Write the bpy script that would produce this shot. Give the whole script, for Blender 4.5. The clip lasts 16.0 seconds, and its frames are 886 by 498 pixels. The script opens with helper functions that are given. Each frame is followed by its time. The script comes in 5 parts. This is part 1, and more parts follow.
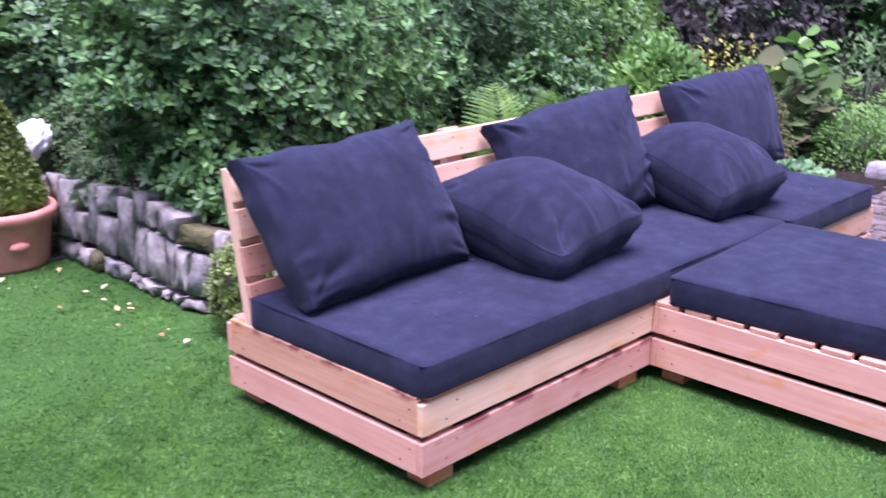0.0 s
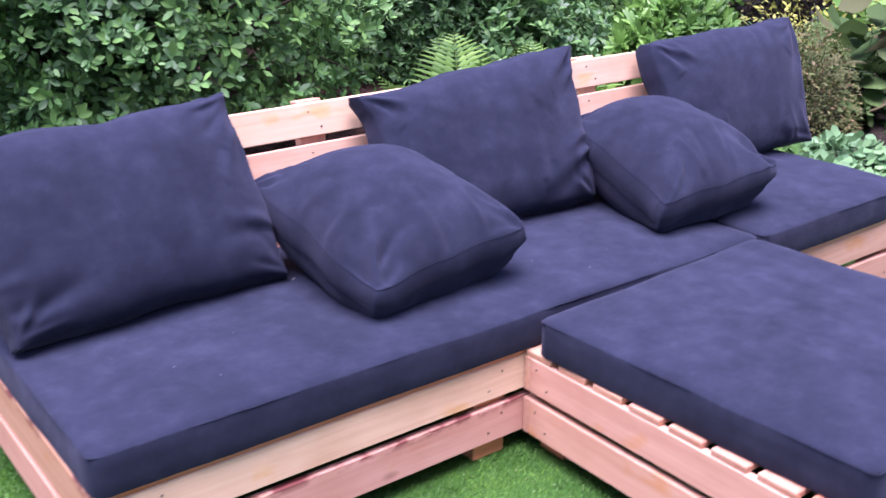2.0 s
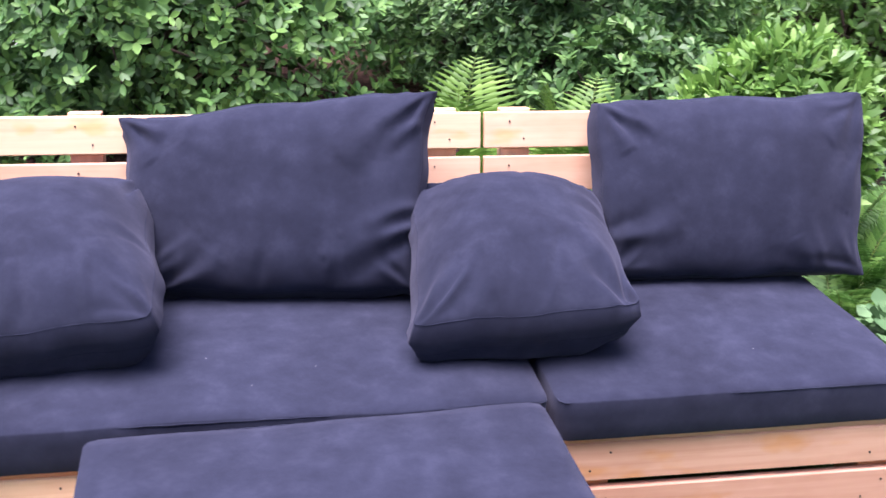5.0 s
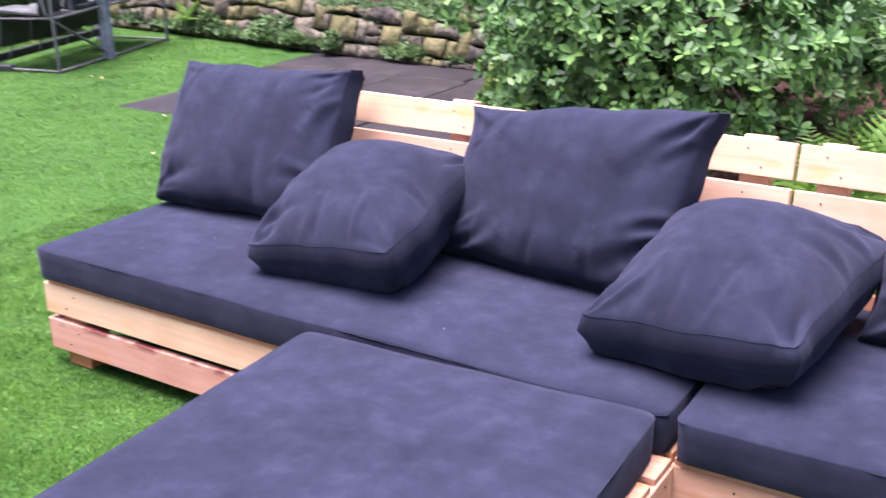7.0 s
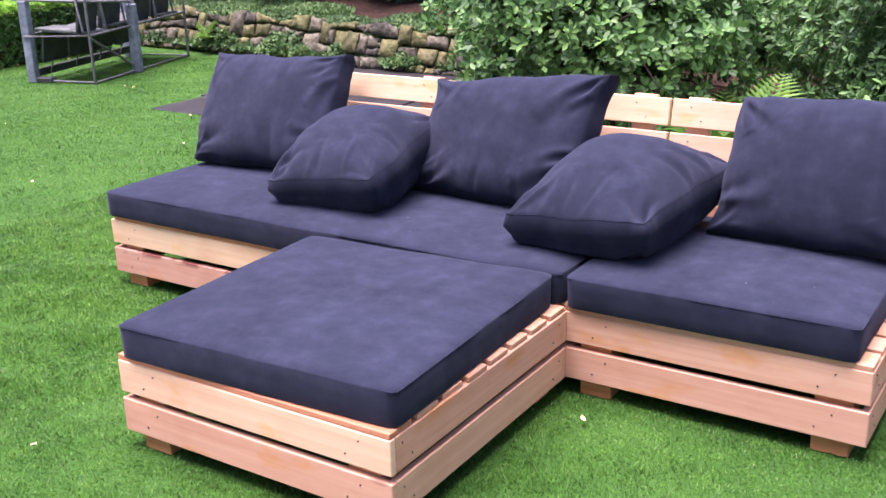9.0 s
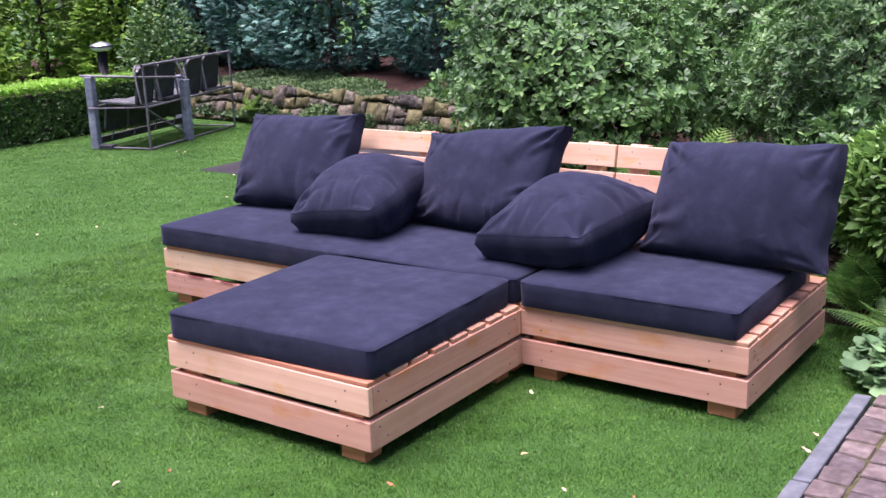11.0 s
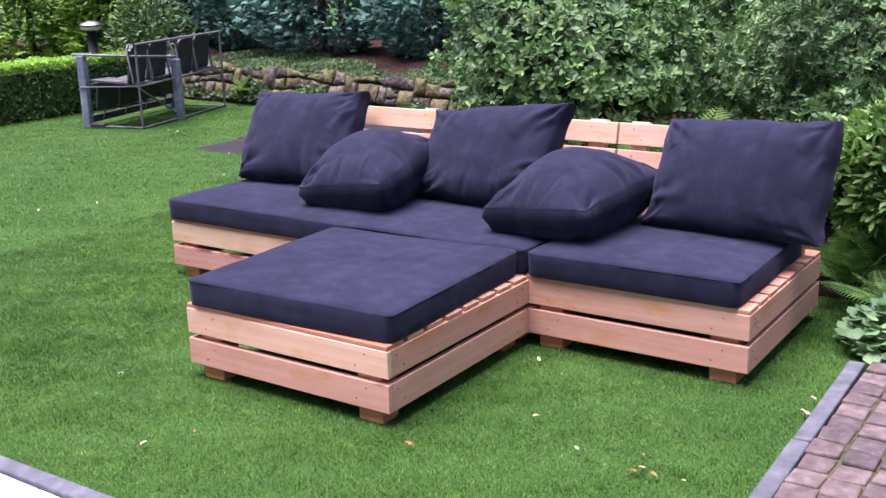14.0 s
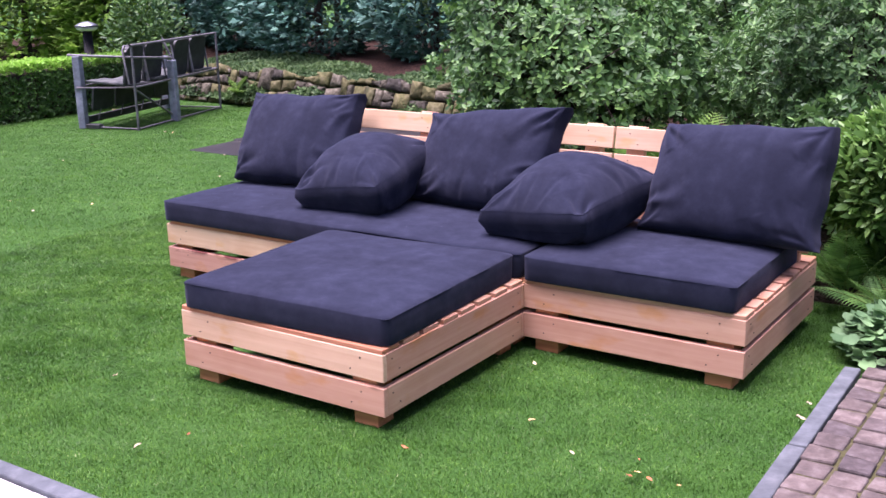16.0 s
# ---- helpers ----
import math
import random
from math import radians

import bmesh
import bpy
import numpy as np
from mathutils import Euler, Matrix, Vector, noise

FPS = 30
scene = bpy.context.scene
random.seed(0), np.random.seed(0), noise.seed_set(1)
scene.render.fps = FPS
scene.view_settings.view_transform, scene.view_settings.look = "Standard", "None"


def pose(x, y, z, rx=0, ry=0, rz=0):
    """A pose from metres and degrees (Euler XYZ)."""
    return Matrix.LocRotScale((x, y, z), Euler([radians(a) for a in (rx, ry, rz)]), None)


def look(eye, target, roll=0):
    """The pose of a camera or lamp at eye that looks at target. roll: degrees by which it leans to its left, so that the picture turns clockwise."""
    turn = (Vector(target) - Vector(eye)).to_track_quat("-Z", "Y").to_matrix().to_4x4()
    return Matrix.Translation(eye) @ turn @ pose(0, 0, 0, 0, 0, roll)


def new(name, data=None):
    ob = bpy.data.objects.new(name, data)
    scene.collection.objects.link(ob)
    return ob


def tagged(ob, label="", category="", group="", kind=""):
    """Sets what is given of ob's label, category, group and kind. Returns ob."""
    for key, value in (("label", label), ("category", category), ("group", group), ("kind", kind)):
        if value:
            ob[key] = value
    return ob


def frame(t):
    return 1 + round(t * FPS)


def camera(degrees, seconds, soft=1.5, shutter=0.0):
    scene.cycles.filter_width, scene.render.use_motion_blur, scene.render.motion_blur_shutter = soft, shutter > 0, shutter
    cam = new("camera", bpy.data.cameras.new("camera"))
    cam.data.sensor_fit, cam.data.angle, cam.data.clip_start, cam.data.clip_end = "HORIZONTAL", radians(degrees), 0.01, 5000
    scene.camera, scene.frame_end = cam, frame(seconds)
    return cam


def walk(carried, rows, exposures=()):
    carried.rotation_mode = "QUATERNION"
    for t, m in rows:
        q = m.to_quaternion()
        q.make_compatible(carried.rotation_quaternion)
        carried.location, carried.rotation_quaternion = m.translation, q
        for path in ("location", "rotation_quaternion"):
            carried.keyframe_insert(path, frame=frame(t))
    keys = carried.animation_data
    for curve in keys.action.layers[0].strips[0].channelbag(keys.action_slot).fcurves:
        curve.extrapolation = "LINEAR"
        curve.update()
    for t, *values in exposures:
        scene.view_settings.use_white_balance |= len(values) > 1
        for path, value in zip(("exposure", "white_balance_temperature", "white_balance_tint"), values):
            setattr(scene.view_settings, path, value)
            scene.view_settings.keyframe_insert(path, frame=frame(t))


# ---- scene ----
# ---- camera ----
cam = camera(45.8, 16.0, soft=1.5, shutter=0.4)
PATH = [
    (0, (-1.86, -1.878, 1.531), (-0.485, -0.548, 0.946), 0.2),
    (0.5, (-1.559, -1.815, 1.515), (-0.145, -0.55, 0.881), -1.1),
    (1, (-1.225, -1.822, 1.495), (-0.029, -0.386, 0.783), -2.3),
    (1.5, (-0.872, -1.864, 1.514), (0.289, -0.404, 0.793), -1.1),
    (2, (-0.514, -1.834, 1.507), (0.614, -0.347, 0.791), 0.1),
    (2.5, (-0.167, -1.865, 1.492), (0.792, -0.241, 0.827), -0.4),
    (3, (0.137, -1.916, 1.508), (0.81, -0.195, 0.742), -1.3),
    (3.5, (0.491, -1.879, 1.519), (1.165, -0.146, 0.783), 1.3),
    (3.7, (0.628, -1.864, 1.534), (1.287, -0.122, 0.807), 0.2),
    (5.8, (2.064, -1.922, 1.524), (1.805, -0.097, 0.749), -0.6),
    (6, (2.202, -1.924, 1.492), (1.749, -0.119, 0.76), -2.2),
    (6.5, (2.493, -1.898, 1.449), (1.807, -0.213, 0.618), 0.5),
    (7, (2.757, -1.934, 1.502), (1.744, -0.352, 0.814), -0.8),
    (7.5, (2.97, -1.977, 1.493), (1.843, -0.475, 0.804), -2.6),
    (8, (3.081, -2.232, 1.474), (2.063, -0.65, 0.796), -1.3),
    (8.2, (3.148, -2.344, 1.483), (2.133, -0.765, 0.792), -1.6),
    (10.3, (3.992, -3.225, 1.519), (2.861, -1.662, 0.991), -1.5),
    (10.5, (4.071, -3.266, 1.514), (2.926, -1.736, 0.925), -2.1),
    (11, (4.155, -3.365, 1.53), (3.026, -1.791, 1.034), -2.1),
    (11.5, (4.132, -3.494, 1.517), (3.019, -1.921, 0.98), -1.4),
    (12, (4.128, -3.552, 1.517), (3.016, -1.969, 1.01), -0.9),
    (12.5, (4.123, -3.559, 1.515), (3.019, -1.971, 1.008), -0.8),
    (13, (4.115, -3.558, 1.512), (3.025, -1.961, 1.002), -0.4),
    (13.5, (4.117, -3.556, 1.518), (3.023, -1.962, 1.004), -1.0),
    (14, (4.124, -3.554, 1.512), (3.034, -1.961, 0.988), -1.5),
    (14.5, (4.132, -3.55, 1.514), (3.036, -1.96, 0.994), -1.6),
    (15, (4.13, -3.556, 1.516), (3.035, -1.963, 1.003), -1.0),
    (15.5, (4.119, -3.558, 1.514), (3.026, -1.967, 0.991), -1.0),
    (16, (4.116, -3.551, 1.513), (3.034, -1.952, 0.994), -1.1),
]
EXPOSURES = [(0.0, 2.67, 5500, 58), (1.0, 2.82, 5500, 57), (1.5, 2.69, 5580, 54), (2.0, 2.78, 5680, 50), (2.5, 2.98, 5700, 48), (3.7, 3.26, 5950, 39), (5.8, 2.86, 6280, 38), (6.5, 2.87, 6220, 40), (7.0, 3.15, 6200, 41),
             (8.2, 3.18, 6350, 38), (10.3, 2.54, 6200, 45), (12.0, 2.56, 6100, 48), (16.0, 2.56, 6100, 48)]
walk(cam, [(t, look(e, g, r)) for t, e, g, r in PATH], EXPOSURES)

# ---- light ----
GZ = -0.015
world = bpy.data.worlds.new("sky")
scene.world = world
world.use_nodes = True
wn = world.node_tree
sky = wn.nodes.new("ShaderNodeTexSky")
sky.sky_type, sky.sun_disc = "NISHITA", False
sky.sun_elevation, sky.sun_rotation = radians(79), radians(238)
sky.dust_density = 3.0
wn.links.new(sky.outputs[0], wn.nodes["Background"].inputs[0])
wn.nodes["Background"].inputs[1].default_value = 0.038
sun = new("sun", bpy.data.lights.new("sun", "SUN"))
sun.data.energy, sun.data.angle, sun.data.color = 2.05, radians(50), (1.0, 0.98, 0.95)
sun.matrix_world = look((-1.3, -0.8, 8.0), (0.0, 0.0, 0.0))


# ---- materials ----
def mat(name, rough=0.7, spec=0.4):
    m = bpy.data.materials.new(name)
    m.use_nodes = True
    b = m.node_tree.nodes["Principled BSDF"]
    b.inputs["Roughness"].default_value = rough
    b.inputs["Specular IOR Level"].default_value = spec
    return m, m.node_tree, b


def node(nt, kind, **vals):
    n = nt.nodes.new(kind)
    for k, v in vals.items():
        n.inputs[k].default_value = v
    return n


def ramp(nt, fac, stops):
    r = nt.nodes.new("ShaderNodeValToRGB")
    el = r.color_ramp.elements
    el[0].position, el[0].color = stops[0][0], (*stops[0][1], 1)
    el[1].position, el[1].color = stops[-1][0], (*stops[-1][1], 1)
    for p, c in stops[1:-1]:
        e = el.new(p)
        e.color = (*c, 1)
    nt.links.new(fac, r.inputs[0])
    return r.outputs[0]


def coords(nt, scale=(1, 1, 1), obj=True):
    tc = nt.nodes.new("ShaderNodeTexCoord")
    mp = nt.nodes.new("ShaderNodeMapping")
    mp.inputs["Scale"].default_value = scale
    nt.links.new(tc.outputs["Object"], mp.inputs[0])
    return mp


def noise_tex(nt, vec, scale, detail=4, rough=0.55):
    n = node(nt, "ShaderNodeTexNoise", Scale=scale, Detail=detail, Roughness=rough)
    nt.links.new(vec, n.inputs["Vector"])
    return n.outputs[0]


def mix(nt, kind, fac, a, b):
    n = nt.nodes.new("ShaderNodeMix")
    n.data_type, n.blend_type = "RGBA", kind
    for sock, v in ((n.inputs[0], fac), (n.inputs[6], a), (n.inputs[7], b)):
        if isinstance(v, (int, float)):
            sock.default_value = v
        elif isinstance(v, tuple):
            sock.default_value = (*v, 1)
        else:
            nt.links.new(v, sock)
    return n.outputs[2]


def bump(nt, b, height, strength, dist):
    n = node(nt, "ShaderNodeBump", Strength=strength, Distance=dist)
    nt.links.new(height, n.inputs["Height"])
    nt.links.new(n.outputs[0], b.inputs["Normal"])


def wood_mat(name, dark, mid, light, waney=0.0):
    """Sawn softwood with the grain along the object's own x axis, sparse knots and, if asked, bark left at its upper arris."""
    m, nt, b = mat(name, 0.62, 0.3)
    oi = nt.nodes.new("ShaderNodeObjectInfo")
    mp = coords(nt, (0.8, 24, 24))
    add = nt.nodes.new("ShaderNodeVectorMath")
    sc = node(nt, "ShaderNodeMath")
    sc.operation = "MULTIPLY"
    sc.inputs[1].default_value = 37.0
    nt.links.new(oi.outputs["Random"], sc.inputs[0])
    nt.links.new(mp.outputs[0], add.inputs[0])
    nt.links.new(sc.outputs[0], add.inputs[1])
    v = add.outputs[0]
    g = noise_tex(nt, v, 2.2, 8, 0.62)
    c = ramp(nt, g, [(0.22, dark), (0.5, mid), (0.80, light)])
    tone = ramp(nt, oi.outputs["Random"], [(0.0, (0.99, 0.85, 0.80)), (0.45, (1.05, 0.93, 0.89)), (1.0, (1.09, 1.04, 0.94))])
    c = mix(nt, "MULTIPLY", 1.0, c, tone)
    mp2 = coords(nt, (5, 11, 11))
    add2 = nt.nodes.new("ShaderNodeVectorMath")
    nt.links.new(mp2.outputs[0], add2.inputs[0])
    nt.links.new(sc.outputs[0], add2.inputs[1])
    vo = node(nt, "ShaderNodeTexVoronoi", Scale=0.55)
    nt.links.new(add2.outputs[0], vo.inputs["Vector"])
    kn = ramp(nt, vo.outputs["Distance"], [(0.045, (1, 1, 1)), (0.11, (0, 0, 0))])
    c = mix(nt, "MIX", mix(nt, "MULTIPLY", 1.0, kn, (0.75, 0.75, 0.75)), c, (0.17, 0.075, 0.04))
    st = noise_tex(nt, coords(nt, (2, 5, 5)).outputs[0], 1.6, 3)
    c = mix(nt, "MULTIPLY", 1.0, c, ramp(nt, st, [(0.30, (0.86, 0.79, 0.74)), (0.52, (1, 1, 1))]))
    mp3 = coords(nt, (1.1, 60, 60))
    add3 = nt.nodes.new("ShaderNodeVectorMath")
    nt.links.new(mp3.outputs[0], add3.inputs[0])
    nt.links.new(sc.outputs[0], add3.inputs[1])
    fine = noise_tex(nt, add3.outputs[0], 1.0, 5, 0.6)
    c = mix(nt, "MULTIPLY", 1.0, c, ramp(nt, fine, [(0.26, (0.93, 0.87, 0.84)), (0.44, (1, 1, 1))]))
    resin = noise_tex(nt, add2.outputs[0], 0.9, 3)
    c = mix(nt, "MULTIPLY", 1.0, c, ramp(nt, resin, [(0.60, (1, 1, 1)), (0.70, (0.98, 0.86, 0.62))]))
    if waney:
        tc = nt.nodes.new("ShaderNodeTexCoord")
        xyz = nt.nodes.new("ShaderNodeSeparateXYZ")
        nt.links.new(tc.outputs["Object"], xyz.inputs[0])
        up = node(nt, "ShaderNodeMapRange")
        up.inputs["From Min"].default_value = waney - 0.022
        up.inputs["From Max"].default_value = waney
        nt.links.new(xyz.outputs[2], up.inputs[0])
        brk = ramp(nt, noise_tex(nt, coords(nt, (9, 3, 26)).outputs[0], 1.0, 4, 0.6), [(0.47, (0, 0, 0)), (0.56, (1, 1, 1))])
        c = mix(nt, "MIX", mix(nt, "MULTIPLY", 1.0, brk, up.outputs[0]), c, (0.20, 0.055, 0.045))
    nt.links.new(c, b.inputs["Base Color"])
    bump(nt, b, g, 0.25, 0.002)
    return m


def leaf_mat(name, dark, mid, light, rough=0.46, spec=0.40, trans=0.22, patch=1.3):
    """Leaves: tone by leaf and by patch, a little light let through."""
    m, nt, b = mat(name, rough, spec)
    ge = nt.nodes.new("ShaderNodeNewGeometry")
    c = ramp(nt, ge.outputs["Random Per Island"], [(0.0, dark), (0.55, mid), (1.0, light)])
    p = noise_tex(nt, coords(nt).outputs[0], patch, 3)
    c = mix(nt, "MULTIPLY", 1.0, c, ramp(nt, p, [(0.32, (0.78, 0.92, 0.90)), (0.62, (1.38, 1.50, 1.25))]))
    nt.links.new(c, b.inputs["Base Color"])
    tr = nt.nodes.new("ShaderNodeBsdfTranslucent")
    nt.links.new(c, tr.inputs[0])
    mx = node(nt, "ShaderNodeMixShader", Fac=trans)
    nt.links.new(b.outputs[0], mx.inputs[1])
    nt.links.new(tr.outputs[0], mx.inputs[2])
    nt.links.new(mx.outputs[0], nt.nodes["Material Output"].inputs[0])
    return m


def mottled(name, stops, scale, rough=0.85, spec=0.25, b_scale=None, b_str=0.5, b_dist=0.01, per_object=0.0, metal=0.0, detail=6):
    m, nt, b = mat(name, rough, spec)
    v = coords(nt).outputs[0]
    if per_object:
        oi = nt.nodes.new("ShaderNodeObjectInfo")
        sc = node(nt, "ShaderNodeMath")
        sc.operation = "MULTIPLY"
        sc.inputs[1].default_value = 23.0
        nt.links.new(oi.outputs["Random"], sc.inputs[0])
        ad = nt.nodes.new("ShaderNodeVectorMath")
        nt.links.new(v, ad.inputs[0])
        nt.links.new(sc.outputs[0], ad.inputs[1])
        v = ad.outputs[0]
    n1 = noise_tex(nt, v, scale, detail, 0.6)
    c = ramp(nt, n1, stops)
    n2 = noise_tex(nt, v, scale * 0.22, 3)
    c = mix(nt, "MULTIPLY", 1.0, c, ramp(nt, n2, [(0.35, (0.78, 0.78, 0.78)), (0.65, (1.1, 1.1, 1.1))]))
    if per_object:
        k = per_object
        c = mix(nt, "MULTIPLY", 1.0, c, ramp(nt, oi.outputs["Random"], [(0.0, (1 - k, 1 - k, 1 - k * 0.8)), (0.5, (1, 0.97, 0.95)), (1.0, (1 + k, 1 + k * 0.9, 1 + k * 0.8))]))
    nt.links.new(c, b.inputs["Base Color"])
    b.inputs["Metallic"].default_value = metal
    bump(nt, b, noise_tex(nt, v, b_scale or scale * 2, 6), b_str, b_dist)
    return m


def fabric_mat():
    """Navy microfibre with a soft brushed nap, paler where it was stroked."""
    m, nt, b = mat("navy_fabric", 0.95, 0.06)
    v = coords(nt).outputs[0]
    n1 = noise_tex(nt, v, 13, 9, 0.70)
    c = ramp(nt, n1, [(0.30, (0.0106, 0.0131, 0.0235)), (0.52, (0.0136, 0.0166, 0.0296)), (0.74, (0.0196, 0.0234, 0.0400))])
    n2 = noise_tex(nt, v, 3.5, 4)
    c = mix(nt, "MULTIPLY", 1.0, c, ramp(nt, n2, [(0.35, (0.86, 0.86, 0.86)), (0.65, (1.14, 1.14, 1.14))]))
    nt.links.new(c, b.inputs["Base Color"])
    sw = node(nt, "ShaderNodeMapRange")
    sw.inputs["From Min"].default_value, sw.inputs["From Max"].default_value = 0.3, 0.7
    sw.inputs["To Min"].default_value, sw.inputs["To Max"].default_value = 0.07, 0.12
    nt.links.new(n1, sw.inputs[0])
    nt.links.new(sw.outputs[0], b.inputs["Sheen Weight"])
    b.inputs["Sheen Roughness"].default_value = 0.6
    b.inputs["Sheen Tint"].default_value = (0.52, 0.54, 0.72, 1)
    w = noise_tex(nt, v, 420, 2)
    bump(nt, b, w, 0.25, 0.001)
    return m


def lawn_mat():
    m, nt, b = mat("lawn_ground", 0.9, 0.15)
    v = coords(nt).outputs[0]
    n1 = noise_tex(nt, v, 110, 4, 0.7)
    c = ramp(nt, n1, [(0.3, (0.022, 0.070, 0.012)), (0.55, (0.038, 0.120, 0.018)), (0.75, (0.056, 0.165, 0.028))])
    n2 = noise_tex(nt, v, 1.7, 4)
    c = mix(nt, "MULTIPLY", 1.0, c, ramp(nt, n2, [(0.35, (0.8, 0.85, 0.8)), (0.65, (1.15, 1.08, 1.1))]))
    nt.links.new(c, b.inputs["Base Color"])
    bump(nt, b, n1, 0.8, 0.02)
    return m


def blade_mat():
    m, nt, b = mat("grass_blade", 0.5, 0.3)
    ge = nt.nodes.new("ShaderNodeNewGeometry")
    c = ramp(nt, ge.outputs["Random Per Island"], [(0.0, (0.032, 0.108, 0.011)), (0.5, (0.053, 0.164, 0.016)), (0.96, (0.090, 0.232, 0.029)), (1.0, (0.19, 0.28, 0.11))])
    n2 = noise_tex(nt, coords(nt).outputs[0], 1.5, 5)
    c = mix(nt, "MULTIPLY", 1.0, c, ramp(nt, n2, [(0.36, (0.66, 0.76, 0.68)), (0.64, (1.22, 1.12, 1.1))]))
    n3 = noise_tex(nt, coords(nt).outputs[0], 11, 5, 0.65)
    c = mix(nt, "MULTIPLY", 1.0, c, ramp(nt, n3, [(0.36, (0.54, 0.62, 0.52)), (0.50, (0.97, 0.98, 0.95)), (0.66, (1.50, 1.34, 1.55))]))
    nt.links.new(c, b.inputs["Base Color"])
    tr = nt.nodes.new("ShaderNodeBsdfTranslucent")
    nt.links.new(c, tr.inputs[0])
    mx = node(nt, "ShaderNodeMixShader", Fac=0.25)
    nt.links.new(b.outputs[0], mx.inputs[1])
    nt.links.new(tr.outputs[0], mx.inputs[2])
    nt.links.new(mx.outputs[0], nt.nodes["Material Output"].inputs[0])
    return m


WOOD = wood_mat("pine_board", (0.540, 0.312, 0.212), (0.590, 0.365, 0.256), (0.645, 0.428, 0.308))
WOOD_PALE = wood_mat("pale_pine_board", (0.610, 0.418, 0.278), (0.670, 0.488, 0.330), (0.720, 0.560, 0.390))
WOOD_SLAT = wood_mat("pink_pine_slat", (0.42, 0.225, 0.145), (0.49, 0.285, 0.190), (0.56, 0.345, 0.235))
WOOD_FOOT = wood_mat("reddish_pine_block", (0.43, 0.175, 0.075), (0.57, 0.262, 0.116), (0.67, 0.345, 0.165))
WOOD_WANEY = wood_mat("waney_pine_board", (0.520, 0.300, 0.225), (0.585, 0.362, 0.275), (0.645, 0.430, 0.330), 0.05)
WOOD_TAN = wood_mat("stained_tan_board", (0.43, 0.245, 0.135), (0.53, 0.33, 0.20), (0.60, 0.40, 0.26), 0.052)
WOOD_RED = wood_mat("reddish_pine_slat", (0.34, 0.135, 0.075), (0.45, 0.20, 0.115), (0.54, 0.27, 0.16))
FABRIC = fabric_mat()
LAWN, BLADE = lawn_mat(), blade_mat()
SCREW = mottled("dark_screw", [(0.3, (0.03, 0.025, 0.02)), (0.7, (0.08, 0.07, 0.06))], 60, 0.5, 0.5, metal=0.6)
STONE = mottled("grey_fieldstone", [(0.25, (0.080, 0.080, 0.066)), (0.5, (0.230, 0.226, 0.190)), (0.75, (0.42, 0.41, 0.35))], 14, 0.95, 0.08, 45, 0.6, 0.012, 0.3)
MOSS_STONE = mottled("mossy_stone", [(0.3, (0.040, 0.048, 0.016)), (0.5, (0.10, 0.098, 0.040)), (0.75, (0.18, 0.165, 0.095))], 14, 0.9, 0.2, 40, 0.8, 0.02, 0.25)
SETT = mottled("red_grey_paver", [(0.25, (0.052, 0.043, 0.038)), (0.5, (0.098, 0.080, 0.070)), (0.75, (0.16, 0.140, 0.126))], 22, 0.8, 0.3, 70, 0.6, 0.006, 0.3)
KERB = mottled("blue_grey_kerbstone", [(0.3, (0.058, 0.070, 0.076)), (0.55, (0.092, 0.108, 0.114)), (0.8, (0.155, 0.172, 0.176))], 16, 0.75, 0.3, 60, 0.4, 0.004, 0.1)
JOINT = mottled("joint_soil", [(0.3, (0.03, 0.028, 0.015)), (0.55, (0.07, 0.07, 0.03)), (0.75, (0.12, 0.10, 0.07))], 18, 0.95, 0.1, 60, 0.8, 0.01)
PATIO = mottled("pale_patio_slab", [(0.3, (0.72, 0.71, 0.70)), (0.7, (0.82, 0.81, 0.80))], 6, 0.55, 0.4, 40, 0.15, 0.003, 0.04)
SLAB = mottled("dark_wet_slab", [(0.3, (0.012, 0.011, 0.012)), (0.6, (0.026, 0.023, 0.024)), (0.8, (0.055, 0.050, 0.050))], 5, 0.42, 0.5, 30, 0.3, 0.006, 0.2)
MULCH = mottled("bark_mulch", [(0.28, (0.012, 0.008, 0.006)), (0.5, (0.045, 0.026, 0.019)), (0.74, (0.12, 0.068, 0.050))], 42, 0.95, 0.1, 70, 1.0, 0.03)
# damp soil, its colour lowered further for the deep shade under the shrubs
SHADED_SOIL = mottled("damp_shaded_soil", [(0.28, (0.008, 0.006, 0.004)), (0.5, (0.022, 0.017, 0.012)), (0.74, (0.050, 0.038, 0.028))], 36, 0.95, 0.15, 70, 1.0, 0.03)
ROCK = mottled("pale_rock", [(0.25, (0.16, 0.15, 0.14)), (0.5, (0.30, 0.29, 0.27)), (0.75, (0.42, 0.41, 0.39))], 9, 0.85, 0.25, 24, 0.7, 0.02)
TERRA = mottled("terracotta", [(0.3, (0.50, 0.20, 0.14)), (0.7, (0.62, 0.28, 0.20))], 8, 0.75, 0.3, 60, 0.2, 0.003)
BLACK = mottled("black_powder_coat", [(0.3, (0.006, 0.006, 0.007)), (0.7, (0.012, 0.012, 0.014))], 30, 0.65, 0.2, 80, 0.1, 0.001)
STEEL = mottled("brushed_steel", [(0.3, (0.46, 0.47, 0.49)), (0.7, (0.60, 0.61, 0.63))], 20, 0.32, 0.5, 90, 0.05, 0.001, metal=1.0)
OLD_STEEL = mottled("weathered_tube", [(0.3, (0.09, 0.09, 0.095)), (0.55, (0.17, 0.17, 0.18)), (0.8, (0.20, 0.15, 0.12))], 26, 0.6, 0.4, 60, 0.3, 0.002, metal=0.3)
